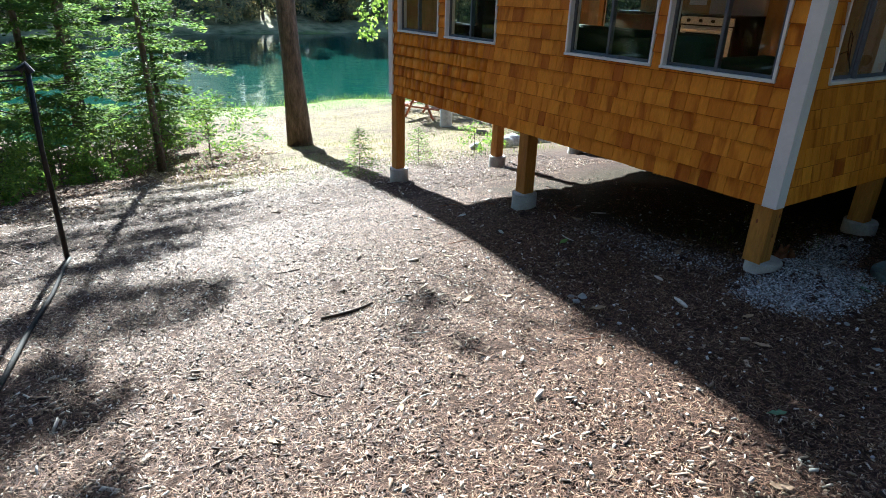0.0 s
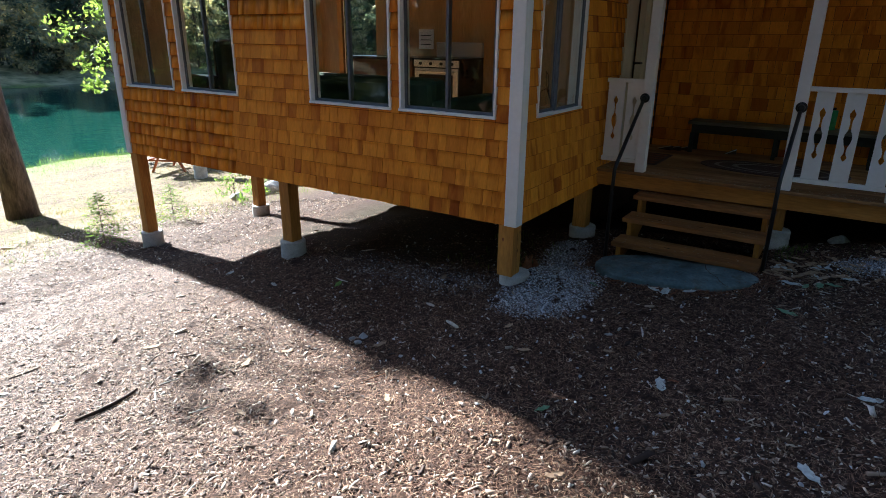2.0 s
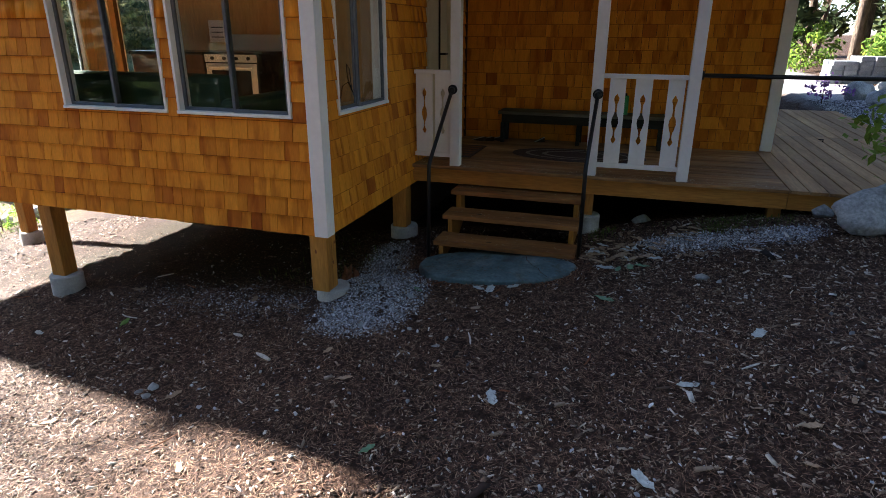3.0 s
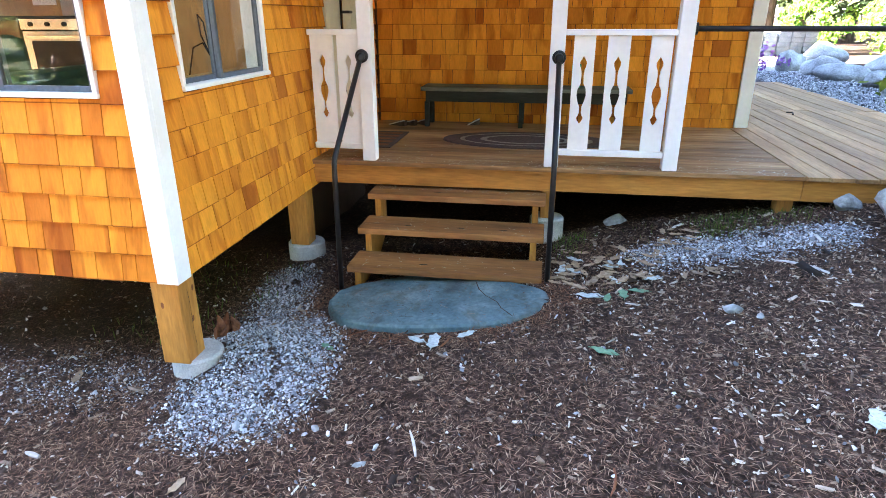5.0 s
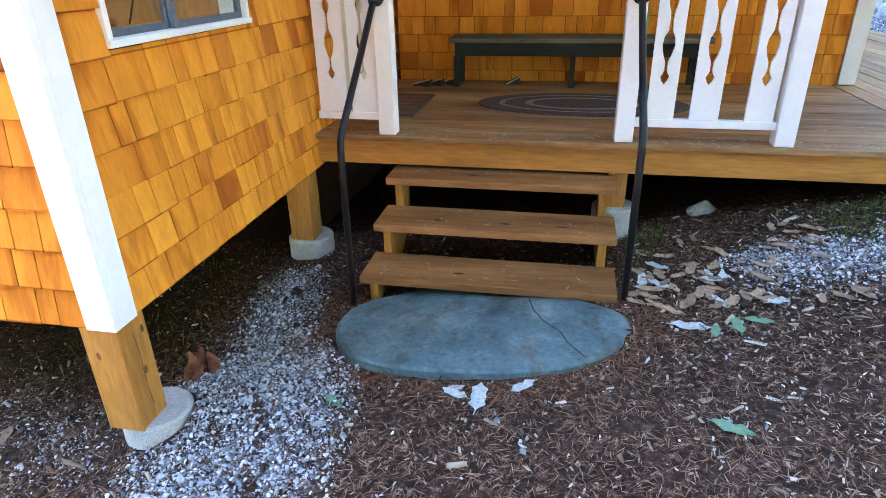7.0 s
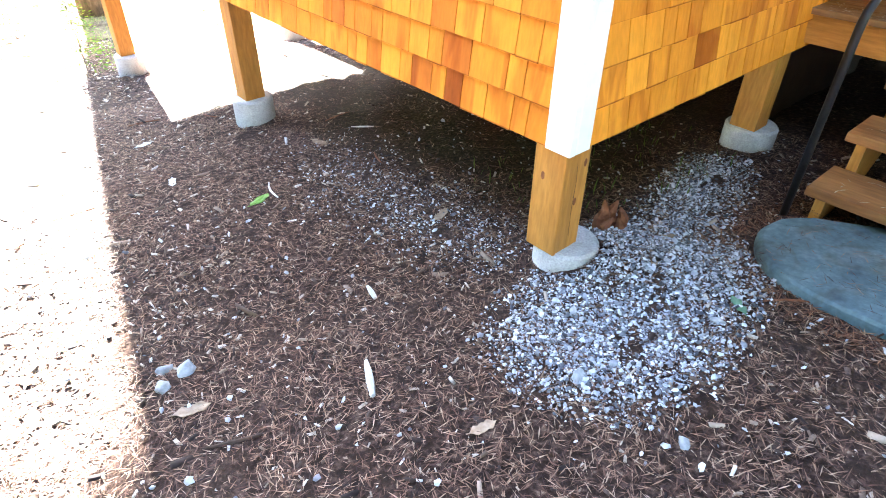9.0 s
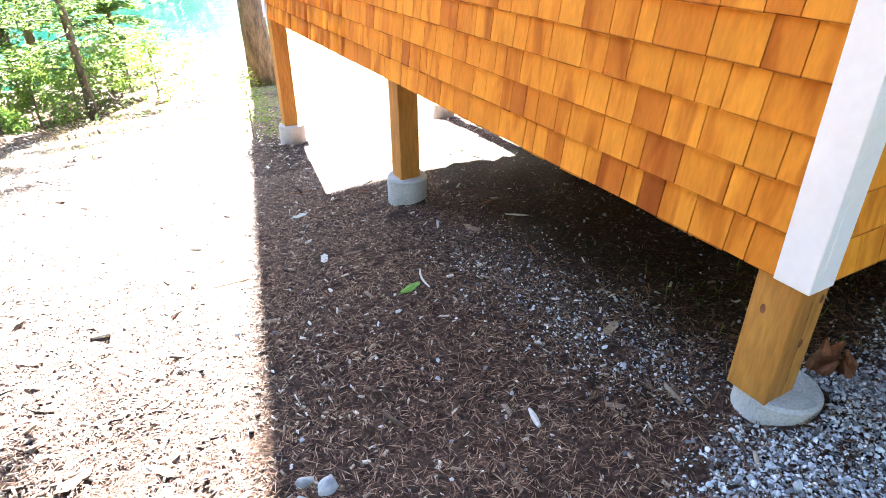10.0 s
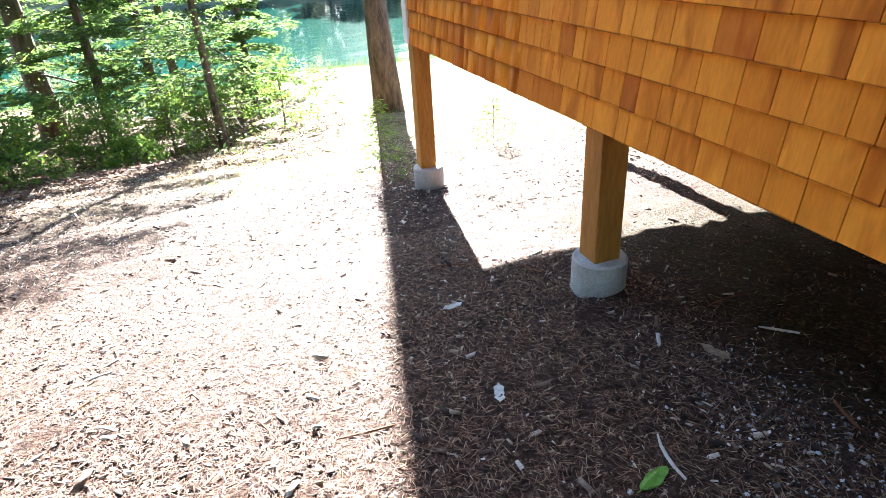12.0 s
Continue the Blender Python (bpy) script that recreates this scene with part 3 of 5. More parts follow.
# white corner boards
trim = [(0.0, 0.0, 0.598, 0.034, 0.108, 3.1), (0.0341, 0.0, 0.598, 0.110, 0.034, 3.1)]
tagged(part("corner_trim", boxes(*trim, bevel=0.003), M_WHITE, None, "white painted corner boards"), kind="structure", category="trim")
tagged(part("corner_trim", boxes((0.0, 5.505, 0.598, 0.034, 5.612, 3.1), (0.0341, 5.578, 0.598, 0.11, 5.612, 3.1), bevel=0.003), M_WHITE, None, "white painted corner boards"), kind="structure", category="trim")
tagged(part("corner_trim", boxes((3.585, -3.415, 0.795, 3.618, -3.30, 3.1), (3.6185, -3.415, 0.795, 3.70, -3.382, 3.1), bevel=0.003), M_WHITE, None, "white painted corner boards on the porch"), kind="structure", category="trim")


# ---- windows: white outer frame, grey sliding sashes ----
W_A = Matrix(((0, -1, 0, 0.035), (1, 0, 0, 0), (0, 0, 1, 0), (0, 0, 0, 1)))
W_B = Matrix(((-1, 0, 0, 0), (0, -1, 0, 0.035), (0, 0, 1, 0), (0, 0, 0, 1)))
W_P = Matrix(((0, -1, 0, 3.62), (1, 0, 0, 0), (0, 0, 1, 0), (0, 0, 0, 1)))
W_N = Matrix(((1, 0, 0, 0), (0, 1, 0, 5.575), (0, 0, 1, 0), (0, 0, 0, 1)))


def window(name, m, a, b, z0, z1, split=0.5, label="white-framed sliding window with grey sashes"):
    w = tagged(new(name), label, "window", "", "structure")
    w.matrix_world = m
    f = 0.023
    part("window_frame", boxes((a, -0.10, z0 + f, a + f, 0.028, z1), (b - f, -0.10, z0 + f, b, 0.028, z1), (a + f, -0.10, z1 - f, b - f, 0.028, z1), bevel=0.003), M_WHITE, w)
    part("window_sill", boxes((a - 0.004, -0.10, z0, b + 0.004, 0.036, z0 + f), bevel=0.004), M_WHITE, w)
    mid, s = a + (b - a) * split, 0.024
    for k, (p, q, d) in enumerate(((a + f, mid + s / 2, 0.004), (mid - s / 2, b - f, -0.022))):
        part("sash", boxes((p, d - 0.022, z0 + f, p + s, d, z1 - f), (q - s, d - 0.022, z0 + f, q, d, z1 - f), (p + s, d - 0.022, z0 + f, q - s, d, z0 + f + s), (p + s, d - 0.022, z1 - f - s, q - s, d, z1 - f), bevel=0.002), M_ALU, w)
        g = part("pane", boxes((p + s, d - 0.013, z0 + f + s, q - s, d - 0.009, z1 - f - s)), M_GLASS, w)
        g.visible_shadow = False
    return w


for k, (a, b) in enumerate(WIN_A):
    window("window_%d" % (k + 1), W_A, a, b, SILL, HEAD)
window("window_5", W_B, -WIN_B[1], -WIN_B[0], SILL, HEAD, 0.56)
window("window_6", W_N, 0.95, 3.3, 1.0, 2.85)
window("window_7", W_N, 4.0, 7.4, 1.05, 2.8)

# door onto the porch
door = tagged(thing("door_1"), "cream painted door at the end of the porch", "door", "", "structure")
part("door_frame", boxes((2.215, 0.0, 0.80, 2.285, 0.13, 2.85), (2.94, 0.0, 0.80, 3.01, 0.13, 2.85), (2.215, 0.0, 2.851, 3.01, 0.13, 2.92), bevel=0.004), M_CREAM, door)
leaf = part("door_leaf", boxes((2.295, 0.04, 0.815, 2.93, 0.08, 2.84), (2.36, 0.032, 1.0, 2.56, 0.0395, 1.6), (2.67, 0.032, 1.0, 2.87, 0.0395, 1.6), (2.36, 0.032, 1.75, 2.56, 0.0395, 2.7), (2.67, 0.032, 1.75, 2.87, 0.0395, 2.7), bevel=0.003), M_CREAM, door)
part("door_edge_strip", boxes((2.62, 0.018, 0.85, 2.645, 0.031, 2.8)), M_BLACK, door, "dark screen-door edge")
part("handle", tube(bmesh.new(), [(2.66, 0.03, 1.78), (2.66, -0.03, 1.78), (2.72, -0.03, 1.78)], 0.011), M_IRON, leaf)


# ---- porch ----
deck = tagged(thing("deck"), "weathered brown plank porch deck on posts", "deck", "", "structure")
part("rim_joist", boxes((1.80, -3.262, 0.622, 1.84, 0.03, 0.758), bevel=0.003), M_JOIST, deck)
part("rim_joist", boxes((1.802, -5.0, 0.622, 1.842, -3.267, 0.758), bevel=0.003), M_JOIST, deck)
for y in (-0.9, -1.7, -2.5, -3.2, -4.1, -4.96):
    part("joist", boxes((1.845, y, 0.63, 3.60 if y > -3.3 else 7.9, y + 0.04, 0.758)), M_JOIST, deck)
board_y = mesh_of("deck_board", boxes((0, -3.262, 0.761, 0.138, 0.03, 0.79), bevel=0.003))
board_y.materials.append(M_DECK_Y)
for k in range(13):
    ob = new("deck_board", board_y)
    ob.parent, ob.location = deck, (1.770 + 0.1405 * k, 0, random.uniform(-0.002, 0.001))
board_x = mesh_of("deck_board", boxes((1.770, 0, 0.761, 4.9, 0.134, 0.789), bevel=0.003))
board_x2 = mesh_of("deck_board", boxes((4.904, 0, 0.761, 8.0, 0.134, 0.789), bevel=0.003))
for me in (board_x, board_x2):
    me.materials.append(M_DECK_X)
    for k in range(13):
        ob = new("deck_board", me)
        ob.parent, ob.location = deck, (0, -3.405 - 0.1415 * k, random.uniform(-0.002, 0.002))


def porch_post(y, label):
    p = thing("porch_post", (1.845, y, 0.79), label, "post", "porch posts")
    part("shaft", boxes((-0.045, -0.047, 0.0, 0.045, 0.047, 2.17), bevel=0.005), M_WHITE, p)
    return p


for y in (-0.397, -1.664, -2.433):
    porch_post(y, "square white painted porch post")


def cutout_board(y0, y1, z0, z1):
    """A flat baluster with a pierced pattern: spade, lens, spade joined by a thin neck."""
    bm = bmesh.new()
    ym, zs = (y0 + y1) / 2, []
    prof = [(0.0, 0.0), (0.04, 0.014), (0.09, 0.022), (0.13, 0.012), (0.17, 0.007), (0.26, 0.008), (0.33, 0.020), (0.43, 0.030), (0.52, 0.026), (0.60, 0.010), (0.72, 0.007), (0.80, 0.010), (0.86, 0.020), (0.91, 0.022), (0.96, 0.010), (1.0, 0.0)]
    c0, c1 = 1.08, 1.508
    front, back = [], []
    for x, keep in ((1.828, front), (1.848, back)):
        for s in (1, -1):
            inner = [bm.verts.new((x, ym + s * w, c0 + (c1 - c0) * t)) for t, w in prof]
            outer = [bm.verts.new((x, y1 if s > 0 else y0, c0 + (c1 - c0) * t)) for t, w in prof]
            ends = [bm.verts.new((x, y1 if s > 0 else y0, z)) for z in (z0, z1)] + [bm.verts.new((x, ym, z)) for z in (z0, z1)]
            keep.append((inner, outer, ends, s))
    for side, group in (("f", front), ("b", back)):
        for inner, outer, ends, s in group:
            flip = (s > 0) == (side == "b")
            def put(vs):
                bm.faces.new(vs if flip else list(reversed(vs)))
            for i in range(len(prof) - 1):
                put((inner[i], outer[i], outer[i + 1], inner[i + 1]))
            put((ends[2], ends[0], outer[0], inner[0]))
            put((inner[-1], outer[-1], ends[1], ends[3]))
    for (i0, o0, e0, s), (i1, o1, e1, _) in zip(front, back):
        for i in range(len(prof) - 1):
            bm.faces.new((i0[i], i0[i + 1], i1[i + 1], i1[i]))
            bm.faces.new((o0[i], o1[i], o1[i + 1], o0[i + 1]))
        bm.faces.new((e0[0], e1[0], o1[0], o0[0]))
        bm.faces.new((o0[-1], o1[-1], e1[1], e0[1]))
    bmesh.ops.remove_doubles(bm, verts=bm.verts, dist=0.0002)
    bmesh.ops.recalc_face_normals(bm, faces=bm.faces)
    return bm


def railing(y0, y1, boards, label):
    r = thing("porch_railing", (0, 0, 0), label, "railing", "porch railings")
    part("top_rail", boxes((1.812, y0, 1.632, 1.886, y1, 1.668), bevel=0.004), M_WHITE, r)
    part("bottom_rail", boxes((1.82, y0, 0.868, 1.866, y1, 0.908), bevel=0.004), M_WHITE, r)
    for a, b in boards:
        part("baluster", cutout_board(a, b, 0.909, 1.631), M_WHITE, r, "flat board pierced with a spade pattern")
    return r


railing(-2.385, -1.712, ((-1.898, -1.766), (-2.112, -1.975), (-2.367, -2.235)), "white porch railing with three pierced flat balusters")
railing(-0.349, 0.005, ((-0.168, -0.008), (-0.345, -0.196)), "short white porch railing beside the shingled wall")


# ---- steps, handrails, stone ----
steps = thing("porch_steps", (0, 0, 0), "brown-stained wooden porch steps with open risers", "steps")
for k, (x, z) in enumerate(((1.085, 0.277), (1.352, 0.440), (1.618, 0.603))):
    t = part("tread", boxes((x, -1.645, z - 0.042, x + 0.285, -0.425, z), bevel=0.006), M_TREAD, steps)
    for yk in ((-0.75, -1.1, -1.38) if k == 1 else (-0.9,)):
        bm = bmesh.new()
        bmesh.ops.create_circle(bm, cap_ends=True, radius=0.018, segments=10, matrix=pose(x + 0.10, yk, z + 0.0008) @ Matrix.Diagonal((0.5, 1.6, 1, 1)))
        part("knot", bm, M_DARKWOOD, t)
for y in (-1.60, -0.51):
    bm = bmesh.new()
    prof = [(1.11, 0.10), (1.11, 0.234), (1.378, 0.234), (1.378, 0.397), (1.645, 0.397), (1.645, 0.56), (1.799, 0.56), (1.799, 0.30), (1.45, 0.10)]
    a = [bm.verts.new((x, y, z)) for x, z in prof]
    b = [bm.verts.new((x, y + 0.04, z)) for x, z in prof]
    bm.faces.new(a)
    bm.faces.new(list(reversed(b)))
    for i in range(len(prof)):
        j = (i + 1) % len(prof)
        bm.faces.new((a[j], a[i], b[i], b[j]))
    bmesh.ops.recalc_face_normals(bm, faces=bm.faces)
    part("stringer", bm, M_POST, steps)


def handrail(y, zb, zf):
    h = thing("handrail", (1.12, y, zf), "black iron pipe handrail with a round wall flange", "handrail", "step handrails")
    h.location = (0, 0, 0)
    bend = [Vector((1.12, y, zb - 0.06)), Vector((1.123, y, zb - 0.02)), Vector((1.145, y, zb + 0.015))]
    part("pipe", tube(bmesh.new(), [(1.10, y, zf), *bend, (1.775, y, 1.50)], 0.0165, 12), M_IRON, h, smooth=True)
    part("flange", tube(bmesh.new(), [(1.80, y, 1.50), (1.788, y, 1.50), (1.780, y, 1.50)], [0.044, 0.044, 0.03], 18), M_IRON, h)
    part("elbow", tube(bmesh.new(), [(1.785, y, 1.50), (1.76, y, 1.494), (1.735, y, 1.47)], [0.03, 0.028, 0.02], 12), M_IRON, h, smooth=True)
    return h


handrail(-0.378, 0.945, gz(1.1, -0.378) - 0.03)
handrail(-1.676, 1.0, gz(1.1, -1.676) - 0.03)
rail = thing("side_handrail", (0, 0, 0), "long black pipe handrail along the open deck edge", "handrail")
part("pipe", tube(bmesh.new(), [(1.83, -2.49, 1.672), (1.83, -5.02, 1.672)], 0.017, 12), M_IRON, rail, smooth=True)
part("flange", tube(bmesh.new(), [(1.83, -2.482, 1.672), (1.83, -2.495, 1.672)], 0.036, 16), M_IRON, rail)
part("upright", tube(bmesh.new(), [(1.83, -5.0, 0.79), (1.83, -5.0, 1.672)], 0.017, 12), M_IRON, rail, smooth=True)


def slab():
    """Irregular flat stone with a chipped rim."""
    bm = bmesh.new()
    n, rings = 40, []
    g = random.Random(4)
    rim = [g.uniform(-0.010, 0.010) for _ in range(n)]
    for f, z in ((1.0, 0.10), (1.012, 0.168), (1.0, 0.196), (0.975, 0.208), (0.7, 0.211), (0.35, 0.210)):
        ring = []
        for k in range(n):
            t = 2 * math.pi * k / n
            w = 1 + 0.022 * math.sin(3 * t + 0.5) + 0.018 * math.sin(5 * t + 1.7) + rim[k] * (1.2 if f > 0.9 else 0.2)
            sx = 0.35 if math.cos(t) < 0 else 0.36
            x, y = 0.85 + sx * f * w * math.cos(t), -1.03 + 0.655 * f * w * math.sin(t)
            zz = z + 0.048 * (-(y + 1.03)) / 0.64 + (g.uniform(-0.002, 0.002) if f < 1 else g.uniform(-0.004, 0.002))
            ring.append(bm.verts.new((x, y, zz)))
        rings.append(ring)
    for r0, r1 in zip(rings, rings[1:]):
        for k in range(n):
            bm.faces.new((r0[k], r0[(k + 1) % n], r1[(k + 1) % n], r1[k]))
    bm.faces.new(rings[-1])
    return bm


stone = thing("stepping_stone", (0, 0, 0), "large blue-grey slate slab at the foot of the steps", "stone")
part("slab", slab(), M_SLATE, stone, smooth=False)
crack = bmesh.new()
pts = [(0.62, -1.50), (0.72, -1.43), (0.80, -1.40), (0.88, -1.33), (0.97, -1.28), (1.08, -1.25)]
for (xa, ya), (xb, yb) in zip(pts, pts[1:]):
    d = Vector((xb - xa, yb - ya, 0)).normalized().cross(Vector((0, 0, 1))) * 0.003
    z = [0.2135 + 0.048 * (-(y + 1.03)) / 0.64 for y in (ya, yb)]
    crack.faces.new([crack.verts.new(p) for p in ((xa - d.x, ya - d.y, z[0]), (xa + d.x, ya + d.y, z[0]), (xb + d.x, yb + d.y, z[1]), (xb - d.x, yb - d.y, z[1]))])
part("crack", crack, M_DARKWOOD, stone)


# ---- posts on concrete piers ----
def pier(px, py, cx, cy, top, head, r=0.135, label="square timber post on a round concrete pier", s=0.07):
    base = gz(cx, cy) - 0.25
    p = thing("support_post", (0, 0, 0), label, "post", "house support posts")
    part("timber", boxes((px - s, py - s, top - 0.01, px + s, py + s, head), bevel=0.005), M_POST, p)
    part("pier", tube(bmesh.new(), [(cx, cy, base), (cx, cy, top - 0.012), (cx, cy, top)], [r, r, r - 0.01], 28), M_CONCRETE, p)
    return p


corner_post = pier(0.105, 0.105, 0.160, 0.070, 0.165, 0.60, 0.128)
for kx, ky, kz, side in ((0.0345, 0.128, 0.47, "w"), (0.150, 0.0345, 0.52, "s"), (0.118, 0.0345, 0.37, "s")):
    bm = bmesh.new()
    bmesh.ops.create_circle(bm, cap_ends=True, radius=0.010, segments=12, matrix=Matrix.Translation((kx, ky, kz)) @ Matrix.Rotation(radians(90), 4, "Y" if side == "w" else "X") @ Matrix.Diagonal((1.7 if side == "w" else 0.9, 0.9 if side == "w" else 1.7, 1, 1)))
    part("knot", bm, M_REDBARK, corner_post, "dark knot in the timber")
check = bmesh.new()
for a, b in (((0.112, 0.22), (0.106, 0.33)), ((0.106, 0.33), (0.110, 0.45)), ((0.110, 0.45), (0.104, 0.53))):
    check.faces.new([check.verts.new((x, 0.0342, z)) for x, z in ((a[0] - 0.0016, a[1]), (a[0] + 0.0016, a[1]), (b[0] + 0.001, b[1]), (b[0] - 0.001, b[1]))])
part("drying_crack", check, M_DARKWOOD, corner_post, "thin dark drying crack")
pier(0.12, 2.75, 0.125, 2.75, -0.06, 0.60)
pier(0.09, 5.50, 0.10, 5.49, -0.46, 0.60)
pier(1.73, 0.12, 1.76, 0.11, 0.175, 0.61)
pier(1.92, 5.50, 1.93, 5.49, -0.50, 0.60)
pier(3.7, 5.50, 3.7, 5.49, -0.50, 0.60)
pier(3.7, 2.79, 3.7, 2.79, -0.06, 0.60)
pier(6.0, 5.5, 6.0, 5.49, -0.5, 0.60)
pier(1.875, -1.66, 1.88, -1.66, 0.42, 0.622, 0.12, "short timber deck post on a concrete pad", 0.05)
pier(1.88, -3.19, 1.88, -3.19, 0.50, 0.622, 0.12, "short timber deck post on a concrete pad", 0.05)
col = thing("concrete_column", (0, 0, 0), "grey concrete column near the lake", "column")
part("shaft", tube(bmesh.new(), [(7.1, 14.7, -2.8), (7.1, 14.7, -0.6)], 0.2, 24), M_CONCRETE, col)

# ---- porch things ----
bench = thing("bench", (0, 0, 0), "low dark green weathered wooden bench against the wall", "bench")
part("seat", boxes((3.24, -2.34, 1.115, 3.56, -0.48, 1.15), bevel=0.004), M_BENCHTOP, bench, "weathered grey top")
part("apron", boxes((3.265, -2.30, 1.02, 3.29, -0.52, 1.114), bevel=0.003), M_BENCH, bench)
part("apron", boxes((3.52, -2.30, 1.02, 3.545, -0.52, 1.114), bevel=0.003), M_BENCH, bench)
for y in (-0.53, -1.39, -2.26):
    for x in (3.262, 3.50):
        part("leg", boxes((x + 0.03 if y == -1.39 else x, y - 0.02, 0.79, x + 0.06, y + 0.02, 1.018 if y == -1.39 else 1.0185), bevel=0.003), M_BENCH, bench)
can = thing("tin_can", (3.40, -1.86, 1.15), "tall green tin can on the bench", "can")
part("body", tube(bmesh.new(), [(0, 0, 0.0), (0, 0, 0.19), (0, 0, 0.2)], [0.04, 0.04, 0.036], 20), M_GREENCAN, can)
part("cap", tube(bmesh.new(), [(0, 0, 0.2), (0, 0, 0.225)], 0.018, 14), M_BLACK, can)


def oval_rug():
    r = thing("oval_rug", (2.70, -1.46, 0.791), "dark oval braided rug with a pale ring on the deck", "rug")
    rings = [(1.0, 0.80, M_RUG_DARK), (0.798, 0.74, M_RUG_PALE), (0.738, 0.55, M_RUG_DARK), (0.548, 0.47, M_RUG_PALE), (0.468, 0.0, M_RUG_DARK)]
    for a, b, mat in rings:
        bm = bmesh.new()
        n = 48
        def ring(f, z):
            return [bm.verts.new((0.335 * f * math.cos(2 * math.pi * k / n), 0.68 * f * math.sin(2 * math.pi * k / n) if f else 0, z)) for k in range(n)]
        lo, hi = ring(a, 0.0), ring(a - 0.008, 0.012)
        if b:
            inn, ilo = ring(b + 0.006, 0.012), ring(b + 0.002, 0.0)
            seq = [lo, hi, inn, ilo]
        else:
            seq = [lo, hi]
            bm.faces.new(hi)
        for p, q in zip(seq, seq[1:]):
            for k in range(n):
                bm.faces.new((p[k], p[(k + 1) % n], q[(k + 1) % n], q[k]))
        part("braid", bm, mat, r, smooth=False)


oval_rug()
mat_ = thing("door_mat", (0, 0, 0), "dark rectangular striped door mat", "door mat")
part("border", boxes((2.25, -0.435, 0.791, 2.93, -0.04, 0.801), bevel=0.003), M_RUG_DARK, mat_)
for k in range(5):
    part("stripe", boxes((2.30 + 0.125 * k, -0.40, 0.8015, 2.36 + 0.125 * k, -0.06, 0.804)), M_REDBARK, mat_, "dull red woven stripe")


def wedge(x, y, rz, s):
    w = thing("wooden_wedge", (x, y, 0.791), "small pale-edged wooden wedge lying on the deck", "wedge", "wedges by the wall")
    w.rotation_euler = (0, 0, radians(rz))
    bm = bmesh.new()
    v = [bm.verts.new(p) for p in ((0, 0, 0), (s, 0, 0), (s, 0.05, 0), (0, 0.05, 0), (s, 0, 0.05), (s, 0.05, 0.05))]
    for f in ((3, 2, 1, 0), (0, 1, 4), (2, 3, 5), (1, 2, 5, 4), (0, 4, 5, 3)):
        bm.faces.new([v[i] for i in f])
    part("block", bm, M_DARKWOOD, w)
    e = tube(bmesh.new(), [(0.0, 0.006, 0.004), (s, 0.006, 0.053)], 0.007, 5)
    part("edge", e, M_BIRCH, w, "pale sawn edge")


for a in ((3.30, -0.16, 250, 0.17), (3.34, -0.25, 248, 0.17), (3.40, -0.36, 245, 0.16), (3.38, -0.90, 300, 0.12)):
    wedge(*a)
plaque = thing("wall_plaque", (0, 0, 0), "small white framed plaque on the shingles", "plaque")
part("frame", boxes((3.57, -1.69, 2.43, 3.60, -1.67, 2.55), (3.57, -1.39, 2.43, 3.60, -1.37, 2.55), (3.57, -1.6699, 2.43, 3.60, -1.3901, 2.45), (3.57, -1.6699, 2.53, 3.60, -1.3901, 2.55)), M_WHITE, plaque)
part("panel", boxes((3.585, -1.669, 2.4505, 3.596, -1.391, 2.5295)), M_PINE, plaque)

# ---- room seen through the windows ----
stove = thing("stove", (0, 0, 0), "white kitchen stove with black top against the pine wall", "stove")
part("body", boxes((2.82, 2.36, 0.86, 3.43, 3.11, 1.74), bevel=0.01), M_BLACK, stove)
part("control_panel", boxes((2.806, 2.37, 1.645, 2.8195, 3.10, 1.735), bevel=0.003), M_ENAMEL, stove, "white control panel")
part("oven_door", boxes((2.806, 2.38, 1.04, 2.8195, 3.09, 1.63), bevel=0.004), M_ENAMEL, stove, "white oven door")
part("cooktop", boxes((2.82, 2.36, 1.741, 3.43, 3.11, 1.76)), M_BLACK, stove)
part("backguard", boxes((3.36, 2.36, 1.761, 3.43, 3.11, 1.96), bevel=0.008), M_ENAMEL, stove)
part("oven_window", boxes((2.800, 2.46, 1.14, 2.8055, 3.01, 1.55)), M_BLACK, stove)
part("oven_handle", tube(bmesh.new(), [(2.805, 2.44, 1.59), (2.78, 2.45, 1.59), (2.78, 3.02, 1.59), (2.805, 3.03, 1.59)], 0.012), M_ENAMEL, stove)
for k in range(4):
    part("knob", tube(bmesh.new(), [(2.8055, 2.47 + 0.17 * k, 1.69), (2.782, 2.47 + 0.17 * k, 1.69)], 0.02, 12), M_BLACK, stove)
poster = thing("wall_calendar", (0, 0, 0), "white paper calendar on the pine wall", "calendar")
part("sheet", boxes((3.44, 3.22, 1.86, 3.448, 3.48, 2.13)), M_WHITE, poster)
for k in range(3):
    part("line", boxes((3.436, 3.26, 1.92 + 0.06 * k, 3.4395, 3.44, 1.932 + 0.06 * k)), M_BLACK, poster)
counter = thing("kitchen_counter", (0, 0, 0), "dark wooden cabinet with black worktop", "cabinet")
part("cabinet_body", boxes((2.85, 3.16, 0.86, 3.43, 4.25, 1.72), bevel=0.006), M_DARKWOOD, counter)
part("worktop", boxes((2.82, 3.14, 1.721, 3.43, 4.26, 1.76), bevel=0.006), M_BLACK, counter)
couch = thing("sofa", (0, 0, 0), "dark green sofa under the windows", "sofa")
part("seat", boxes((0.75, 1.2, 0.98, 1.55, 3.0, 1.30), bevel=0.05), M_TEAL, couch)
part("backrest", boxes((0.55, 1.2, 0.98, 0.80, 3.0, 1.66), bevel=0.06), M_TEAL, couch)
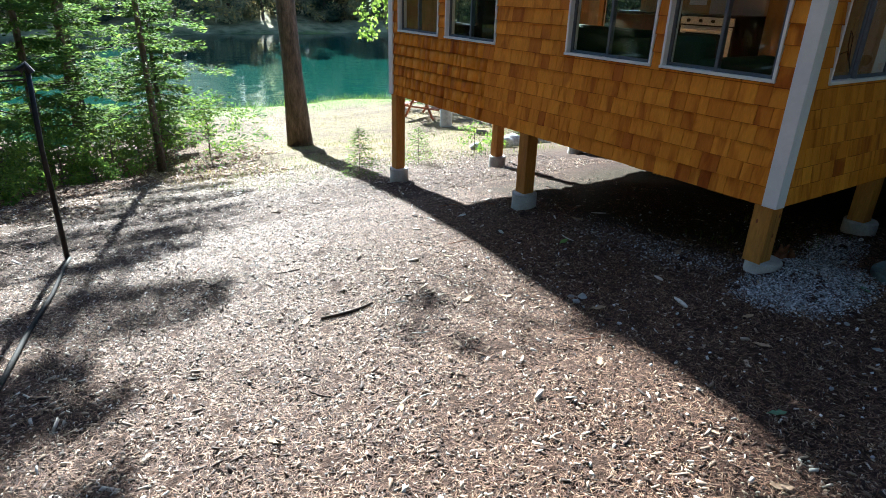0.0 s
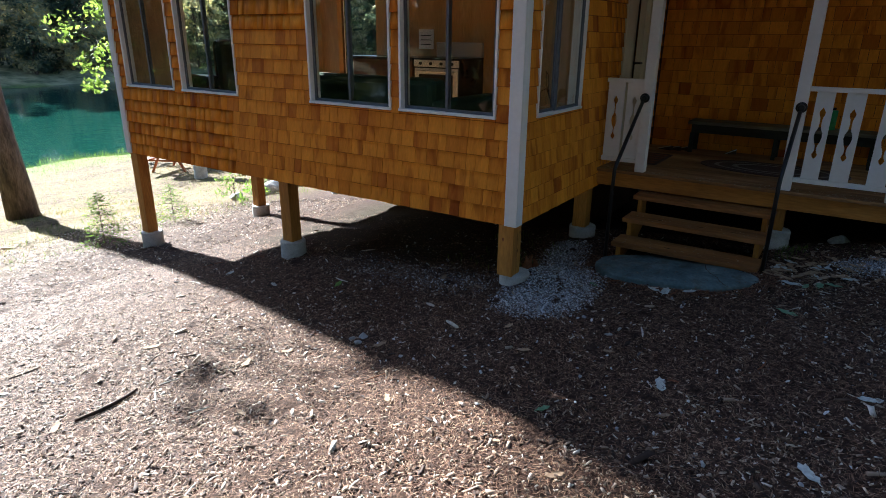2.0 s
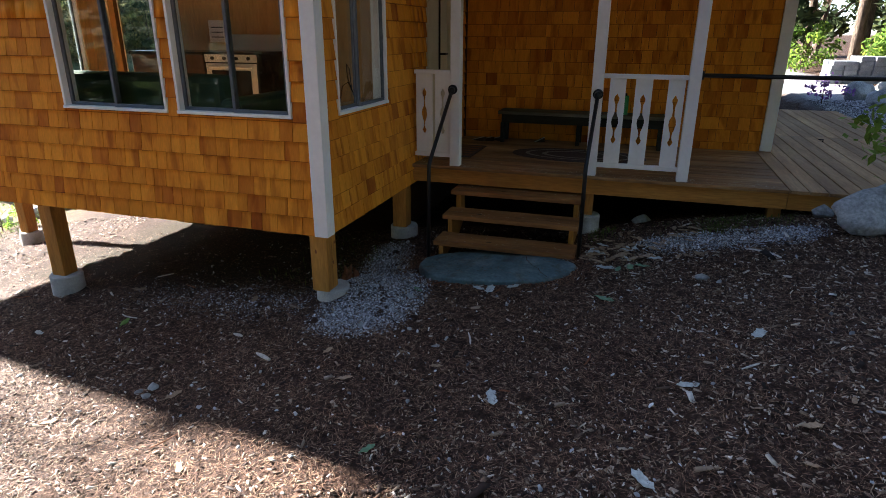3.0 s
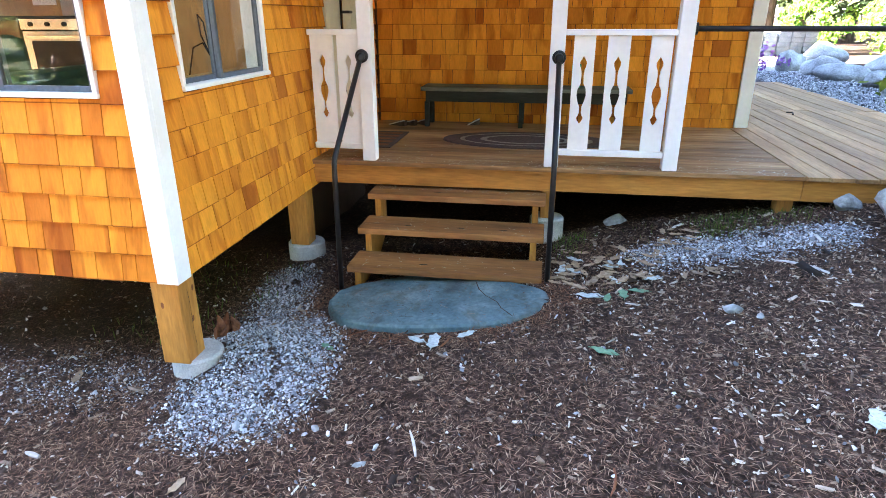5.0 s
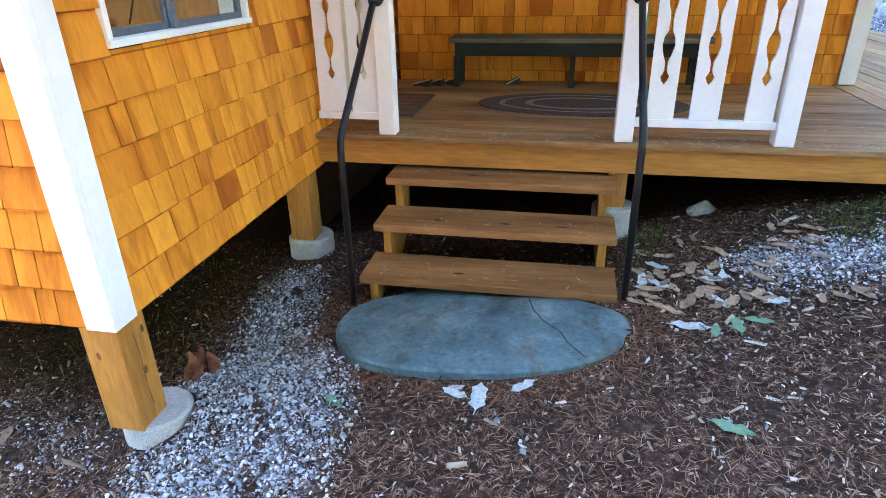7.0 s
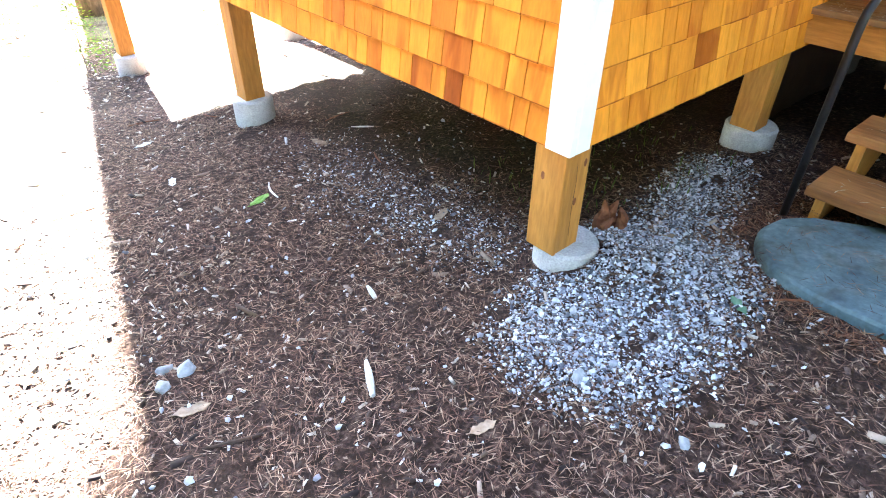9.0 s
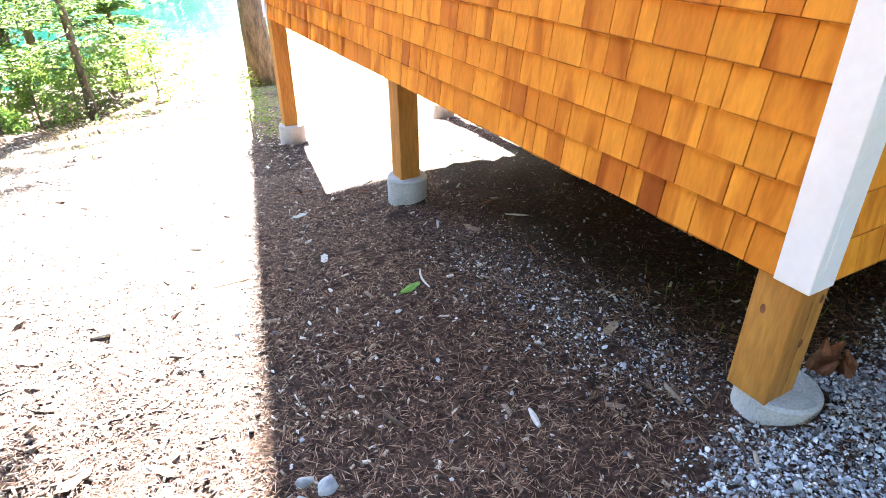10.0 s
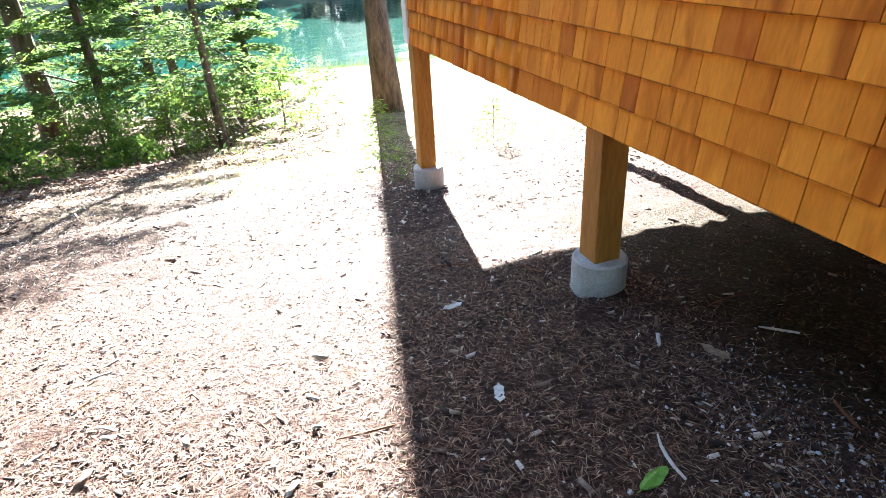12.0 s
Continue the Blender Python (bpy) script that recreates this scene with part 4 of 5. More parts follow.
for y in (1.05, 2.95):
    part("armrest", boxes((0.55, y, 0.98, 1.55, y + 0.18, 1.48), bevel=0.05), M_TEAL, couch)
for x in (0.62, 1.45):
    for y in (1.12, 3.04):
        part("leg", boxes((x - 0.03, y - 0.03, 0.851, x + 0.03, y + 0.03, 0.985)), M_DARKWOOD, couch)
arm = thing("armchair", (0, 0, 0), "black armchair by the lake-side window", "armchair")
part("seat", boxes((0.7, 4.45, 0.98, 1.35, 5.05, 1.32), bevel=0.05), M_BLACK, arm)
part("backrest", boxes((0.65, 4.37, 0.98, 1.40, 4.55, 1.98), bevel=0.07), M_BLACK, arm)
for x in (0.62, 1.28):
    part("armrest", boxes((x, 4.5, 0.98, x + 0.14, 5.05, 1.56), bevel=0.05), M_BLACK, arm)
for x in (0.72, 1.33):
    for y in (4.45, 4.99):
        part("leg", boxes((x - 0.025, y - 0.025, 0.851, x + 0.025, y + 0.025, 0.985)), M_DARKWOOD, arm)
cord = thing("power_cord", (0, 0, 0), "thin dark cord looped on the window ledge", "cord")
part("loop", tube(bmesh.new(), [(0.62, 0.17, 1.475), (0.72, 0.19, 1.60), (0.80, 0.18, 1.62), (0.86, 0.18, 1.55), (0.85, 0.19, 1.72), (0.80, 0.19, 1.76), (0.79, 0.18, 1.66), (0.9, 0.17, 1.475)], 0.004, 6), M_BLACK, cord)
ledge = tagged(part("window_ledge", boxes((0.25, 0.151, 1.43, 1.24, 0.24, 1.462), bevel=0.004), M_PINE, None, "pine inner window ledge"), kind="structure", category="trim")
tool = thing("caulk_gun", (0.40, 0.19, 1.463), "red-handled tool on the window ledge", "tool")
part("barrel", tube(bmesh.new(), [(-0.03, 0, 0.02), (0.16, 0, 0.02)], [0.018, 0.014], 10), M_RED, tool)
part("trigger", tube(bmesh.new(), [(-0.02, 0, 0.02), (-0.06, 0, 0.005)], 0.006, 8), M_BLACK, tool)


# ---- stones, boulders ----
def rock_mesh(size, seed, sub=3):
    bm = bmesh.new()
    bmesh.ops.create_icosphere(bm, subdivisions=sub, radius=1.0)
    off = Vector((seed * 7.3, seed * 3.1, seed * 1.7))
    for v in bm.verts:
        d = 1 + 0.34 * noise.noise(v.co * 1.1 + off) + 0.13 * noise.noise(v.co * 2.9 + off) + 0.05 * noise.noise(v.co * 7 + off)
        p = v.co * d
        for k in range(11):
            n = Vector((math.sin(seed * 2.1 + k * 2.4), math.cos(seed * 1.3 + k * 3.7), 0.9 * math.sin(seed + k * 1.9))).normalized()
            over = p.dot(n) - (0.70 + 0.10 * math.sin(seed * 3 + k * 5))
            if over > 0:
                p = p - n * over * 0.9
        v.co = Vector((p.x * size[0], p.y * size[1], max(p.z, -0.75) * size[2]))
    return bm


def boulder(x, y, size, seed, rz=0, z=None, name="boulder", label="pale grey granite boulder", group="boulders along the path"):
    b = part(name, rock_mesh(size, seed), M_ROCK, None, label, smooth=True)
    tagged(b, category="rock", group=group)
    b.location, b.rotation_euler = (x, y, (gz(x, y) if z is None else z) + size[2] * 0.38), (0, 0, radians(rz))
    return b


boulder(1.42, -3.92, (0.27, 0.48, 0.25), 21, 10, label="rounded pale boulder beside the deck", group="boulders by the deck")
boulder(1.75, -3.52, (0.09, 0.08, 0.08), 5, 20, name="stone", label="small mossy grey stone under the deck edge", group="boulders by the deck")
boulder(2.0, -2.15, (0.07, 0.09, 0.06), 6, 20, name="stone", label="brown stone in the shade under the deck", group="boulders by the deck")
for k, (x, y, sx, sy, sz) in enumerate(((10.3, -6.0, 0.45, 0.4, 0.34), (9.3, -6.2, 0.5, 0.35, 0.30), (8.3, -6.1, 0.45, 0.4, 0.27), (7.3, -6.2, 0.42, 0.32, 0.24), (6.4, -6.0, 0.42, 0.34, 0.22), (5.5, -6.1, 0.4, 0.3, 0.22), (9.0, -7.2, 0.7, 0.4, 0.40), (11.4, -7.0, 0.6, 0.5, 0.45), (7.6, -7.1, 0.5, 0.4, 0.32))):
    boulder(x, y, (sx * 0.78, sy * 0.75, sz * 0.78), 10 + k, 37 * k)
for k, (x, y, s) in enumerate(((4.0, 7.9, 0.28), (4.5, 8.2, 0.34), (3.6, 8.3, 0.2), (5.1, 8.0, 0.3))):
    boulder(x, y, (s, s * 0.8, s * 0.6), 30 + k, 50 * k, label="white rock in the sun below the house", group="rocks below the house")
for k, (x, y, s) in enumerate(((-1.275, 0.615, 0.035), (-1.215, 0.56, 0.05), (-1.305, 0.53, 0.04), (0.533, -2.562, 0.06), (0.45, -2.66, 0.03), (-0.346, -0.40, 0.035), (-0.35, -0.75, 0.028), (0.2, -0.55, 0.03), (-0.55, -1.0, 0.03))):
    boulder(x, y, (s, s * 0.7, s * 0.5), 50 + k, 40 * k, name="pale_stone", label="small white stone lying on the mulch", group="stones on the mulch")

# stacked pavers
pav = thing("paver_stack", (14.2, -7.1, gz(14.2, -7.1)), "stack of grey concrete pavers beside the drive", "pavers")
pm = mesh_of("paver", boxes((0, 0, 0, 0.44, 0.28, 0.105), bevel=0.012))
pm.materials.append(M_PAVER)
for lay in range(6):
    for i in range(2):
        for j in range(5 - (lay > 4) * 2):
            ob = new("paver", pm)
            ob.parent, ob.location = pav, (i * 0.46 + random.uniform(-.03, .03), j * 0.30 - 0.8 + random.uniform(-.02, .02), lay * 0.108)

# picnic table by the lake
pt = thing("picnic_table", (7.85, 17.0, gz(7.85, 17.0)), "red-brown wooden picnic table by the lake", "picnic table")
pt.rotation_euler = (0, 0, radians(25))
for k in range(5):
    part("top_board", boxes((-0.9, -0.36 + 0.145 * k, 0.72, 0.9, -0.225 + 0.145 * k, 0.76), bevel=0.004), M_RED, pt)
for s in (-1, 1):
    for k in range(2):
        y = s * (0.62 + 0.14 * k)
        part("bench_board", boxes((-0.9, y - 0.065, 0.42, 0.9, y + 0.065, 0.46), bevel=0.004), M_RED, pt)
for x in (-0.6, 0.6):
    part("cross_beam", boxes((x - 0.02, -0.84, 0.36, x + 0.02, 0.84, 0.4195)), M_RED, pt)
    for s in (-1, 1):
        part("leg", tube(bmesh.new(), [(x, s * 0.62, -0.03), (x, s * 0.22, 0.715)], 0.045, 4), M_RED, pt)

# black pole with a bracket and a trailing cable
pole = thing("feeder_pole", (0, 0, 0), "thin black metal pole with bracket arms and trailing cable", "pole")
pb = (-4.20, 4.10, gz(-4.2, 4.1))
part("shaft", tube(bmesh.new(), [(pb[0], pb[1], pb[2] - 0.15), (pb[0], pb[1], 0.6), (pb[0] + 0.03, pb[1], 1.26)], [0.024, 0.022, 0.02], 10), M_IRON, pole, smooth=True)
part("bracket", tube(bmesh.new(), [(pb[0] + 0.05, pb[1], 1.23), (pb[0] + 0.02, pb[1], 1.29), (pb[0] - 0.03, pb[1], 1.25)], 0.035, 10), M_IRON, pole)
for dz in (0.0, -0.045, -0.08):
    part("arm", tube(bmesh.new(), [(pb[0] - 0.01, pb[1], 1.26 + dz), (pb[0] - 0.9, pb[1] + 0.1, 1.22 + dz)], 0.008, 6), M_IRON, pole)
cable = [(pb[0] + 0.02, 4.08), (-4.24, 3.7), (-4.34, 3.0), (-4.434, 2.56), (-4.52, 2.1), (-4.63, 1.5), (-4.75, 0.8), (-4.9, 0.2)]
part("cable", tube(bmesh.new(), [(x, y, gz(x, y) + 0.018) for x, y in cable], 0.016, 8), M_RUBBER, pole, "black cable lying on the ground", smooth=True)


# ---- trees ----
def rot_frame(d):
    d = d / np.linalg.norm(d)
    a = np.cross(d, (0, 0, 1.0))
    a = a / (np.linalg.norm(a) + 1e-9)
    return d, a, np.cross(a, d)


def conifer(name, at, h, r, start, spread, seed, label, limbs=46, leaf=0.05, per=110, lean=(0, 0), group="trees by the lake", mat=M_HEMLOCK, droop=0.25, taper=0.88, bow=0.0):
    """Tapered trunk, drooping limbs, flat feathery sprays of needles."""
    g = np.random.default_rng(seed)
    t = thing(name, at, label, "tree", group)
    pts, rad = [], []
    for k in range(9):
        s = k / 8
        pts.append((lean[0] * s * h - bow * math.sin(math.pi * min(1.0, 1.6 * s)) + 0.003 * h * math.sin(3 * s + seed), lean[1] * s * h, -0.2 + s * (h + 0.2)))
        rad.append(r * (1.35 if k == 0 else 1.0 - taper * s) + min(0.008, 0.15 * r))
    part("trunk", tube(bmesh.new(), pts, rad, 12), M_BARK, t, smooth=True)
    lb = bmesh.new()
    C, U, V = [], [], []
    for k in range(limbs):
        s = start + (1 - start) * (k + g.random()) / limbs
        ang = k * 2.399 + g.normal(0, 0.3)
        ln = spread * (1 - ((s - start) / (1 - start)) ** 1.3 * 0.85) * g.uniform(0.6, 1.1)
        z = s * h
        d0 = np.array((math.cos(ang), math.sin(ang), 0.12 - droop * g.random()))
        p0 = np.array((lean[0] * z, lean[1] * z, z))
        n = 6
        line = [p0 + d0 * ln * i / (n - 1) + np.array((0, 0, -droop * ln * (i / (n - 1)) ** 2 * 0.6)) for i in range(n)]
        tube(lb, line, [max(0.004, r * 0.16 * (1 - i / n)) for i in range(n)], 4)
        line = np.array(line)
        q = g.random(per) ** 0.75
        idx = np.clip((q * (n - 1)).astype(int), 0, n - 2)
        fr = q * (n - 1) - idx
        base = line[idx] * (1 - fr)[:, None] + line[idx + 1] * fr[:, None]
        d, a, up = rot_frame(d0)
        side = g.uniform(-1, 1, per)
        reach = ln * 0.42 * np.sin(np.clip(q, 0.12, 0.97) * math.pi) ** 0.7 + 0.05
        c = base + a * (side * reach)[:, None] + d * (np.abs(side) * reach * 0.5)[:, None] + g.normal(0, 0.03, (per, 3)) * (1, 1, 1.2) + np.array((0, 0, -0.10)) * (np.abs(side) * reach)[:, None]
        dirs = d + a * np.sign(side)[:, None] * 0.9 + g.normal(0, 0.35, (per, 3))
        dirs /= np.linalg.norm(dirs, axis=1)[:, None]
        nrm = np.array((0, 0, 1.0)) + g.normal(0, 0.45, (per, 3))
        w = np.cross(nrm, dirs)
        w /= np.linalg.norm(w, axis=1)[:, None] + 1e-9
        sz = leaf * g.uniform(0.6, 1.5, per)
        C.append(c), U.append(dirs * sz[:, None] * 1.5), V.append(w * sz[:, None] * 0.5)
    tagged(part("branchwork", lb, M_BARK, t), kind="stuff")
    part("crown", quads_mesh("crown", np.concatenate(C), np.concatenate(U), np.concatenate(V)), mat, t)
    return t


def leafy(name, at, h, r, clumps, n, leaf, seed, label, mat, group="", spread=1.0, low=0.25, category="tree"):
    """Trunk, a few limbs, and many small leaves in uneven clumps."""
    g = np.random.default_rng(seed)
    t = thing(name, at, label, category, group)
    bm = bmesh.new()
    tube(bm, [(0, 0, -0.2), (0.02 * h, 0.01 * h, h * 0.45), (0.0, 0.03 * h, h * 0.8)], [r * 1.2, r * 0.8, r * 0.3], 8)
    cs = []
    for k in range(clumps):
        s = low + (1 - low) * (k + 0.5) / clumps
        a = k * 2.4 + g.normal(0, 0.4)
        rr = spread * (0.35 + 0.65 * math.sin(min(1, (s - low) / (1 - low) * 0.9 + 0.15) * math.pi)) * g.uniform(0.35, 1.0)
        c = np.array((rr * math.cos(a), rr * math.sin(a), s * h))
        cs.append((c, spread * g.uniform(0.22, 0.45)))
        tube(bm, [(0.01 * h, 0.01 * h, max(0.05, s * h * 0.62)), tuple(c * (0.55, 0.55, 0.93)), tuple(c)], [r * 0.35, r * 0.2, r * 0.06], 5)
    part("trunk", bm, M_BARK, t)
    C = []
    for c, q in cs:
        v = g.normal(0, 1, (n // clumps, 3))
        v /= np.linalg.norm(v, axis=1)[:, None]
        C.append(c + v * (q * g.random(len(v))[:, None] ** 0.45) * (1, 1, 0.7))
    C = np.concatenate(C)
    u = g.normal(0, 1, C.shape)
    u /= np.linalg.norm(u, axis=1)[:, None]
    w = np.cross(u, g.normal(0, 1, C.shape) + np.array((0, 0, 1.2)))
    w /= np.linalg.norm(w, axis=1)[:, None] + 1e-9
    sz = leaf * g.uniform(0.6, 1.4, len(C))[:, None]
    part("crown", quads_mesh("crown", C, u * sz, w * sz * 0.62), mat, t)
    return t


def on(x, y, dz=0.0):
    return (x, y, gz(x, y) + dz)


# big pine by the shore, its lower trunk bare
conifer("pine_tree", on(1.84, 14.3), 17, 0.27, 0.45, 2.3, 1, "tall pine with a bare brown trunk", limbs=40, leaf=0.085, per=60, lean=(-0.029, 0.0), taper=0.55, bow=0.06)
conifer("young_hemlock", on(-1.9, 13.8), 8.5, 0.085, 0.10, 2.6, 2, "slender young hemlock with feathery branches", limbs=62, leaf=0.04, per=300)
conifer("hemlock_tree", on(-5.8, 17.4), 13, 0.26, 0.12, 2.6, 3, "large dark hemlock at the wood edge", limbs=54, leaf=0.05, per=300)
for k, (x, y, h, sp) in enumerate(((-4.2, 15.6, 7.5, 2.0), (-3.3, 17.2, 8.5, 2.1), (-7.0, 13.4, 9.0, 2.3), (-5.9, 12.2, 6.0, 1.9), (-8.8, 15.5, 10, 2.6), (-6.8, 20.5, 11, 2.6), (-3.0, 20.0, 9.0, 2.0), (-9.2, 11.0, 9.0, 2.5), (-11.5, 13.0, 11, 2.8), (-7.6, 9.6, 5.5, 1.8), (-1.0, 18.6, 5.0, 1.4))):
    conifer("hemlock_tree", on(x, y), h, 0.05 + h * 0.009, 0.05, sp, 10 + k, "green hemlock with drooping feathery branches", limbs=46, leaf=0.05, per=370)
for k, (x, y, h, sp) in enumerate(((-0.5, 14.8, 1.5, 1.0), (-2.9, 14.2, 1.3, 0.9), (-4.0, 13.2, 1.2, 0.9), (-4.9, 11.0, 1.0, 0.9), (-5.2, 9.6, 0.8, 0.8), (-4.3, 14.6, 1.4, 1.0), (-6.0, 10.4, 1.1, 1.0), (-1.4, 16.4, 1.3, 1.0), (-2.2, 15.2, 1.2, 0.9), (-3.4, 12.6, 0.6, 0.6))):
    leafy("shrub", on(x, y), h, 0.02, 14, 1700, 0.035, 60 + k, "low leafy green shrub at the wood edge", M_LEAF, "shrubs at the wood edge", sp, 0.12, "shrub")
conifer("pine_sapling", on(-0.15, 6.3), 0.78, 0.009, 0.10, 0.36, 31, "small pine sapling in the sun beside the house", limbs=24, leaf=0.015, per=46, mat=M_LEAF, group="saplings")
conifer("pine_sapling", on(1.5, 7.25), 0.62, 0.008, 0.10, 0.34, 32, "small pine sapling in the sun beside the house", limbs=20, leaf=0.015, per=38, mat=M_LEAF, group="saplings")
for k, (x, y, h, sp) in enumerate(((3.1, 7.7, 0.6, 0.5), (2.9, 6.9, 0.35, 0.35), (5.8, 9.5, 0.6, 0.6))):
    leafy("shrub", on(x, y), h, 0.010, 9, 260, 0.026, 80 + k, "small pale green shrub in the sun", M_LEAF, "shrubs below the house", sp, 0.15, "shrub")
# maple twig hanging over the water
leafy("maple_tree", on(10.5, 24.0, -0.1), 9.0, 0.10, 22, 2200, 0.11, 90, "bright green maple by the water", M_SPRIG, "", 2.2, 0.3)

# shrub and flowers at the deck
leafy("deck_shrub", on(1.72, -4.0), 0.86, 0.010, 14, 190, 0.044, 95, "thin yellow-green shrub beside the deck boulder", M_SPRIG, "", 0.60, 0.45, "shrub")
leafy("flower_bush", on(9.4, -5.2), 0.5, 0.01, 8, 160, 0.04, 96, "purple flowering plant beside the deck", M_PURPLE, "", 0.35, 0.25, "flowers")

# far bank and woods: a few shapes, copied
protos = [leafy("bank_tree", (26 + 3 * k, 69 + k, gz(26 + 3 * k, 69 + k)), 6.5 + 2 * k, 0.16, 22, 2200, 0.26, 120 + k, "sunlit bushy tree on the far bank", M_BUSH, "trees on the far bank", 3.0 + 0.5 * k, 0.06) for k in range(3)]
pr = np.random.default_rng(5)
for k in range(66):
    x, y = -45 + 2.4 * k + pr.normal(0, 1.5), 67.5 + pr.random() * 5
    copy_thing(protos[k % 3], pose(x, y, gz(x, y), 0, 0, pr.uniform(0, 360)) @ Matrix.Scale(pr.uniform(0.7, 1.0), 4))
    if k % 2:
        y += 12
        copy_thing(protos[(k + 1) % 3], pose(x, y, gz(x, y), 0, 0, pr.uniform(0, 360)))
hill = leafy("hill_tree", (30, 92, gz(30, 92)), 17, 0.28, 30, 3600, 0.42, 130, "tall dark tree on the wooded hill over the lake", M_WOODS, "trees on the far hill", 4.6, 0.05)
for k in range(44):
    x, y = -62 + 4.2 * k + pr.normal(0, 1.0), 84 + 8 * (k % 3) + pr.random() * 3
    copy_thing(hill, pose(x, y, gz(x, y), 0, 0, pr.uniform(0, 360)) @ Matrix.Scale(pr.uniform(0.8, 1.15), 4))
woods = [leafy("forest_tree", on(17 + 3 * k, -9 - 2 * k), 8 + 2 * k, 0.15, 24, 4200, 0.16, 140 + k, "green leafy tree in the woods", M_WOODS, "trees in the woods", 2.6, 0.12) for k in range(2)]
for k, (x, y) in enumerate(((22, -6), (24, -12), (19, -15), (28, -9), (27, -17), (32, -13), (14, -17), (23, -21), (33, -5), (36, -18))):
    copy_thing(woods[k % 2], pose(x, y, gz(x, y), 0, 0, 71 * k))
# unseen ring, reflected in the windows, added tall to block low skylight
tall = leafy("tall_forest_tree", on(-11.5, -2), 15, 0.24, 34, 5200, 0.24, 145, "tall leafy tree round the clearing, added to block skylight", M_WOODS, "trees round the clearing", 3.4, 0.08)
for k, (x, y) in enumerate(((-12, 1.5), (-11.5, 5), (-12.5, 8.5), (-11.8, -5.5), (-11, -9), (-8.5, -11.5), (-5, -12), (-1.5, -12.5), (2.5, -12.5), (6, -14), (-16, -1), (-16, 3), (-16, -7), (-15, 11), (-13, -12.5), (-3, -16), (1, -16.5))):
    copy_thing(tall, pose(x, y, gz(x, y), 0, 0, 47 * k))
for k, (x, y) in enumerate(((18.5, -8.0), (21.5, -9.0), (20.0, -13.0), (25.0, -8.0), (16.5, -13.5), (23.5, -15.0), (27.0, -12.0))):
    w = thing("bare_trunk", on(x, y), "straight dark tree trunk in the woods", "tree", "trunks in the woods")
    part("trunk", tube(bmesh.new(), [(0, 0, -0.2), (0.05, 0, 4), (0.1 * math.sin(k), 0.1, 9)], [0.17, 0.13, 0.07], 10), M_BARK, w, smooth=True)
low = leafy("understory_shrub", on(13.0, -9.2), 1.4, 0.02, 12, 1500, 0.06, 150, "low green shrub under the trees", M_LEAF, "shrubs in the woods", 1.0, 0.12, "shrub")
for k, (x, y) in enumerate(((16, -8.5), (15, -11), (19, -9.5), (20, -7), (18, -12), (12, -10.5), (21, -10))):
    copy_thing(low, pose(x, y, gz(x, y), 0, 0, 50 * k))


# ---- ground cover ----
def scatter(n, x0, x1, y0, y1, keep=None):
    x, y = rng.uniform(x0, x1, n), rng.uniform(y0, y1, n)
    if keep is not None:
        k = keep(x, y)
        x, y = x[k], y[k]
    return x, y


def capsule(x, y, a, b):
    a, b = np.array(a), np.array(b)
    p = np.stack((x, y), -1) - a
    t = np.clip((p @ (b - a)) / ((b - a) @ (b - a)), 0, 1)
    return np.linalg.norm(p - t[:, None] * (b - a), axis=1)


def off_slab(x, y):
    return ((x - 0.85) / 0.37) ** 2 + ((y + 1.03) / 0.66) ** 2 > 1


def oriented(n, x, y, lx, ly, lz, tilt):
    """n small boxes lying on the ground at any turn."""
    a, t, s = rng.uniform(0, 2 * math.pi, n), rng.normal(0, tilt, n), rng.normal(0, tilt, n)
    u = np.stack((np.cos(a) * np.cos(t), np.sin(a) * np.cos(t), np.sin(t)), 1)
    v = np.stack((-np.sin(a) * np.cos(s), np.cos(a) * np.cos(s), np.sin(s)), 1)
    w = np.cross(u, v)
    c = np.stack((x, y, ground_z(x, y) + lz + np.abs(np.sin(t)) * lx * 0.6), 1)
    return c, u * lx[:, None], v * ly[:, None], w * lz[:, None]


def chips(name, n, region, size, mat, label, keep=off_slab, flat=0.004):
    x, y = scatter(n, *region, keep=keep)
    n = len(x)
    lx = size * rng.lognormal(0, 0.5, n)
    ly, lz = lx * rng.uniform(0.12, 0.4, n), np.full(n, flat) * rng.uniform(0.3, 1.2, n)
    c, u, v, w = oriented(n, x, y, lx, ly, lz, 0.25)
    k = CUBE[None] * rng.uniform(0.6, 1.0, (n, 8, 1))
    verts = c[:, None] + k[..., :1] * u[:, None] + k[..., 1:2] * v[:, None] + k[..., 2:] * w[:, None]
    tagged(part(name, solids_mesh(name, verts, CUBE_F[1:], n), mat, None, label), category="ground litter", kind="stuff")


def needles(name, n, region, mat, label, keep=off_slab, length=0.026):
    x, y = scatter(n, *region, keep=keep)
    n = len(x)
    lx = length * rng.uniform(0.4, 1.5, n)
    c, u, v, w = oriented(n, x, y, lx, np.full(n, 0.0016) * rng.uniform(0.6, 1.6, n), np.full(n, 0.003), 0.16)
    tagged(part(name, quads_mesh(name, c + np.array((0, 0, 0.003)), u, v), mat, None, label), category="ground litter", kind="stuff")


def fade(d, r0, r1):
    return rng.random(len(d)) < np.clip((r1 - d) / (r1 - r0), 0, 1)


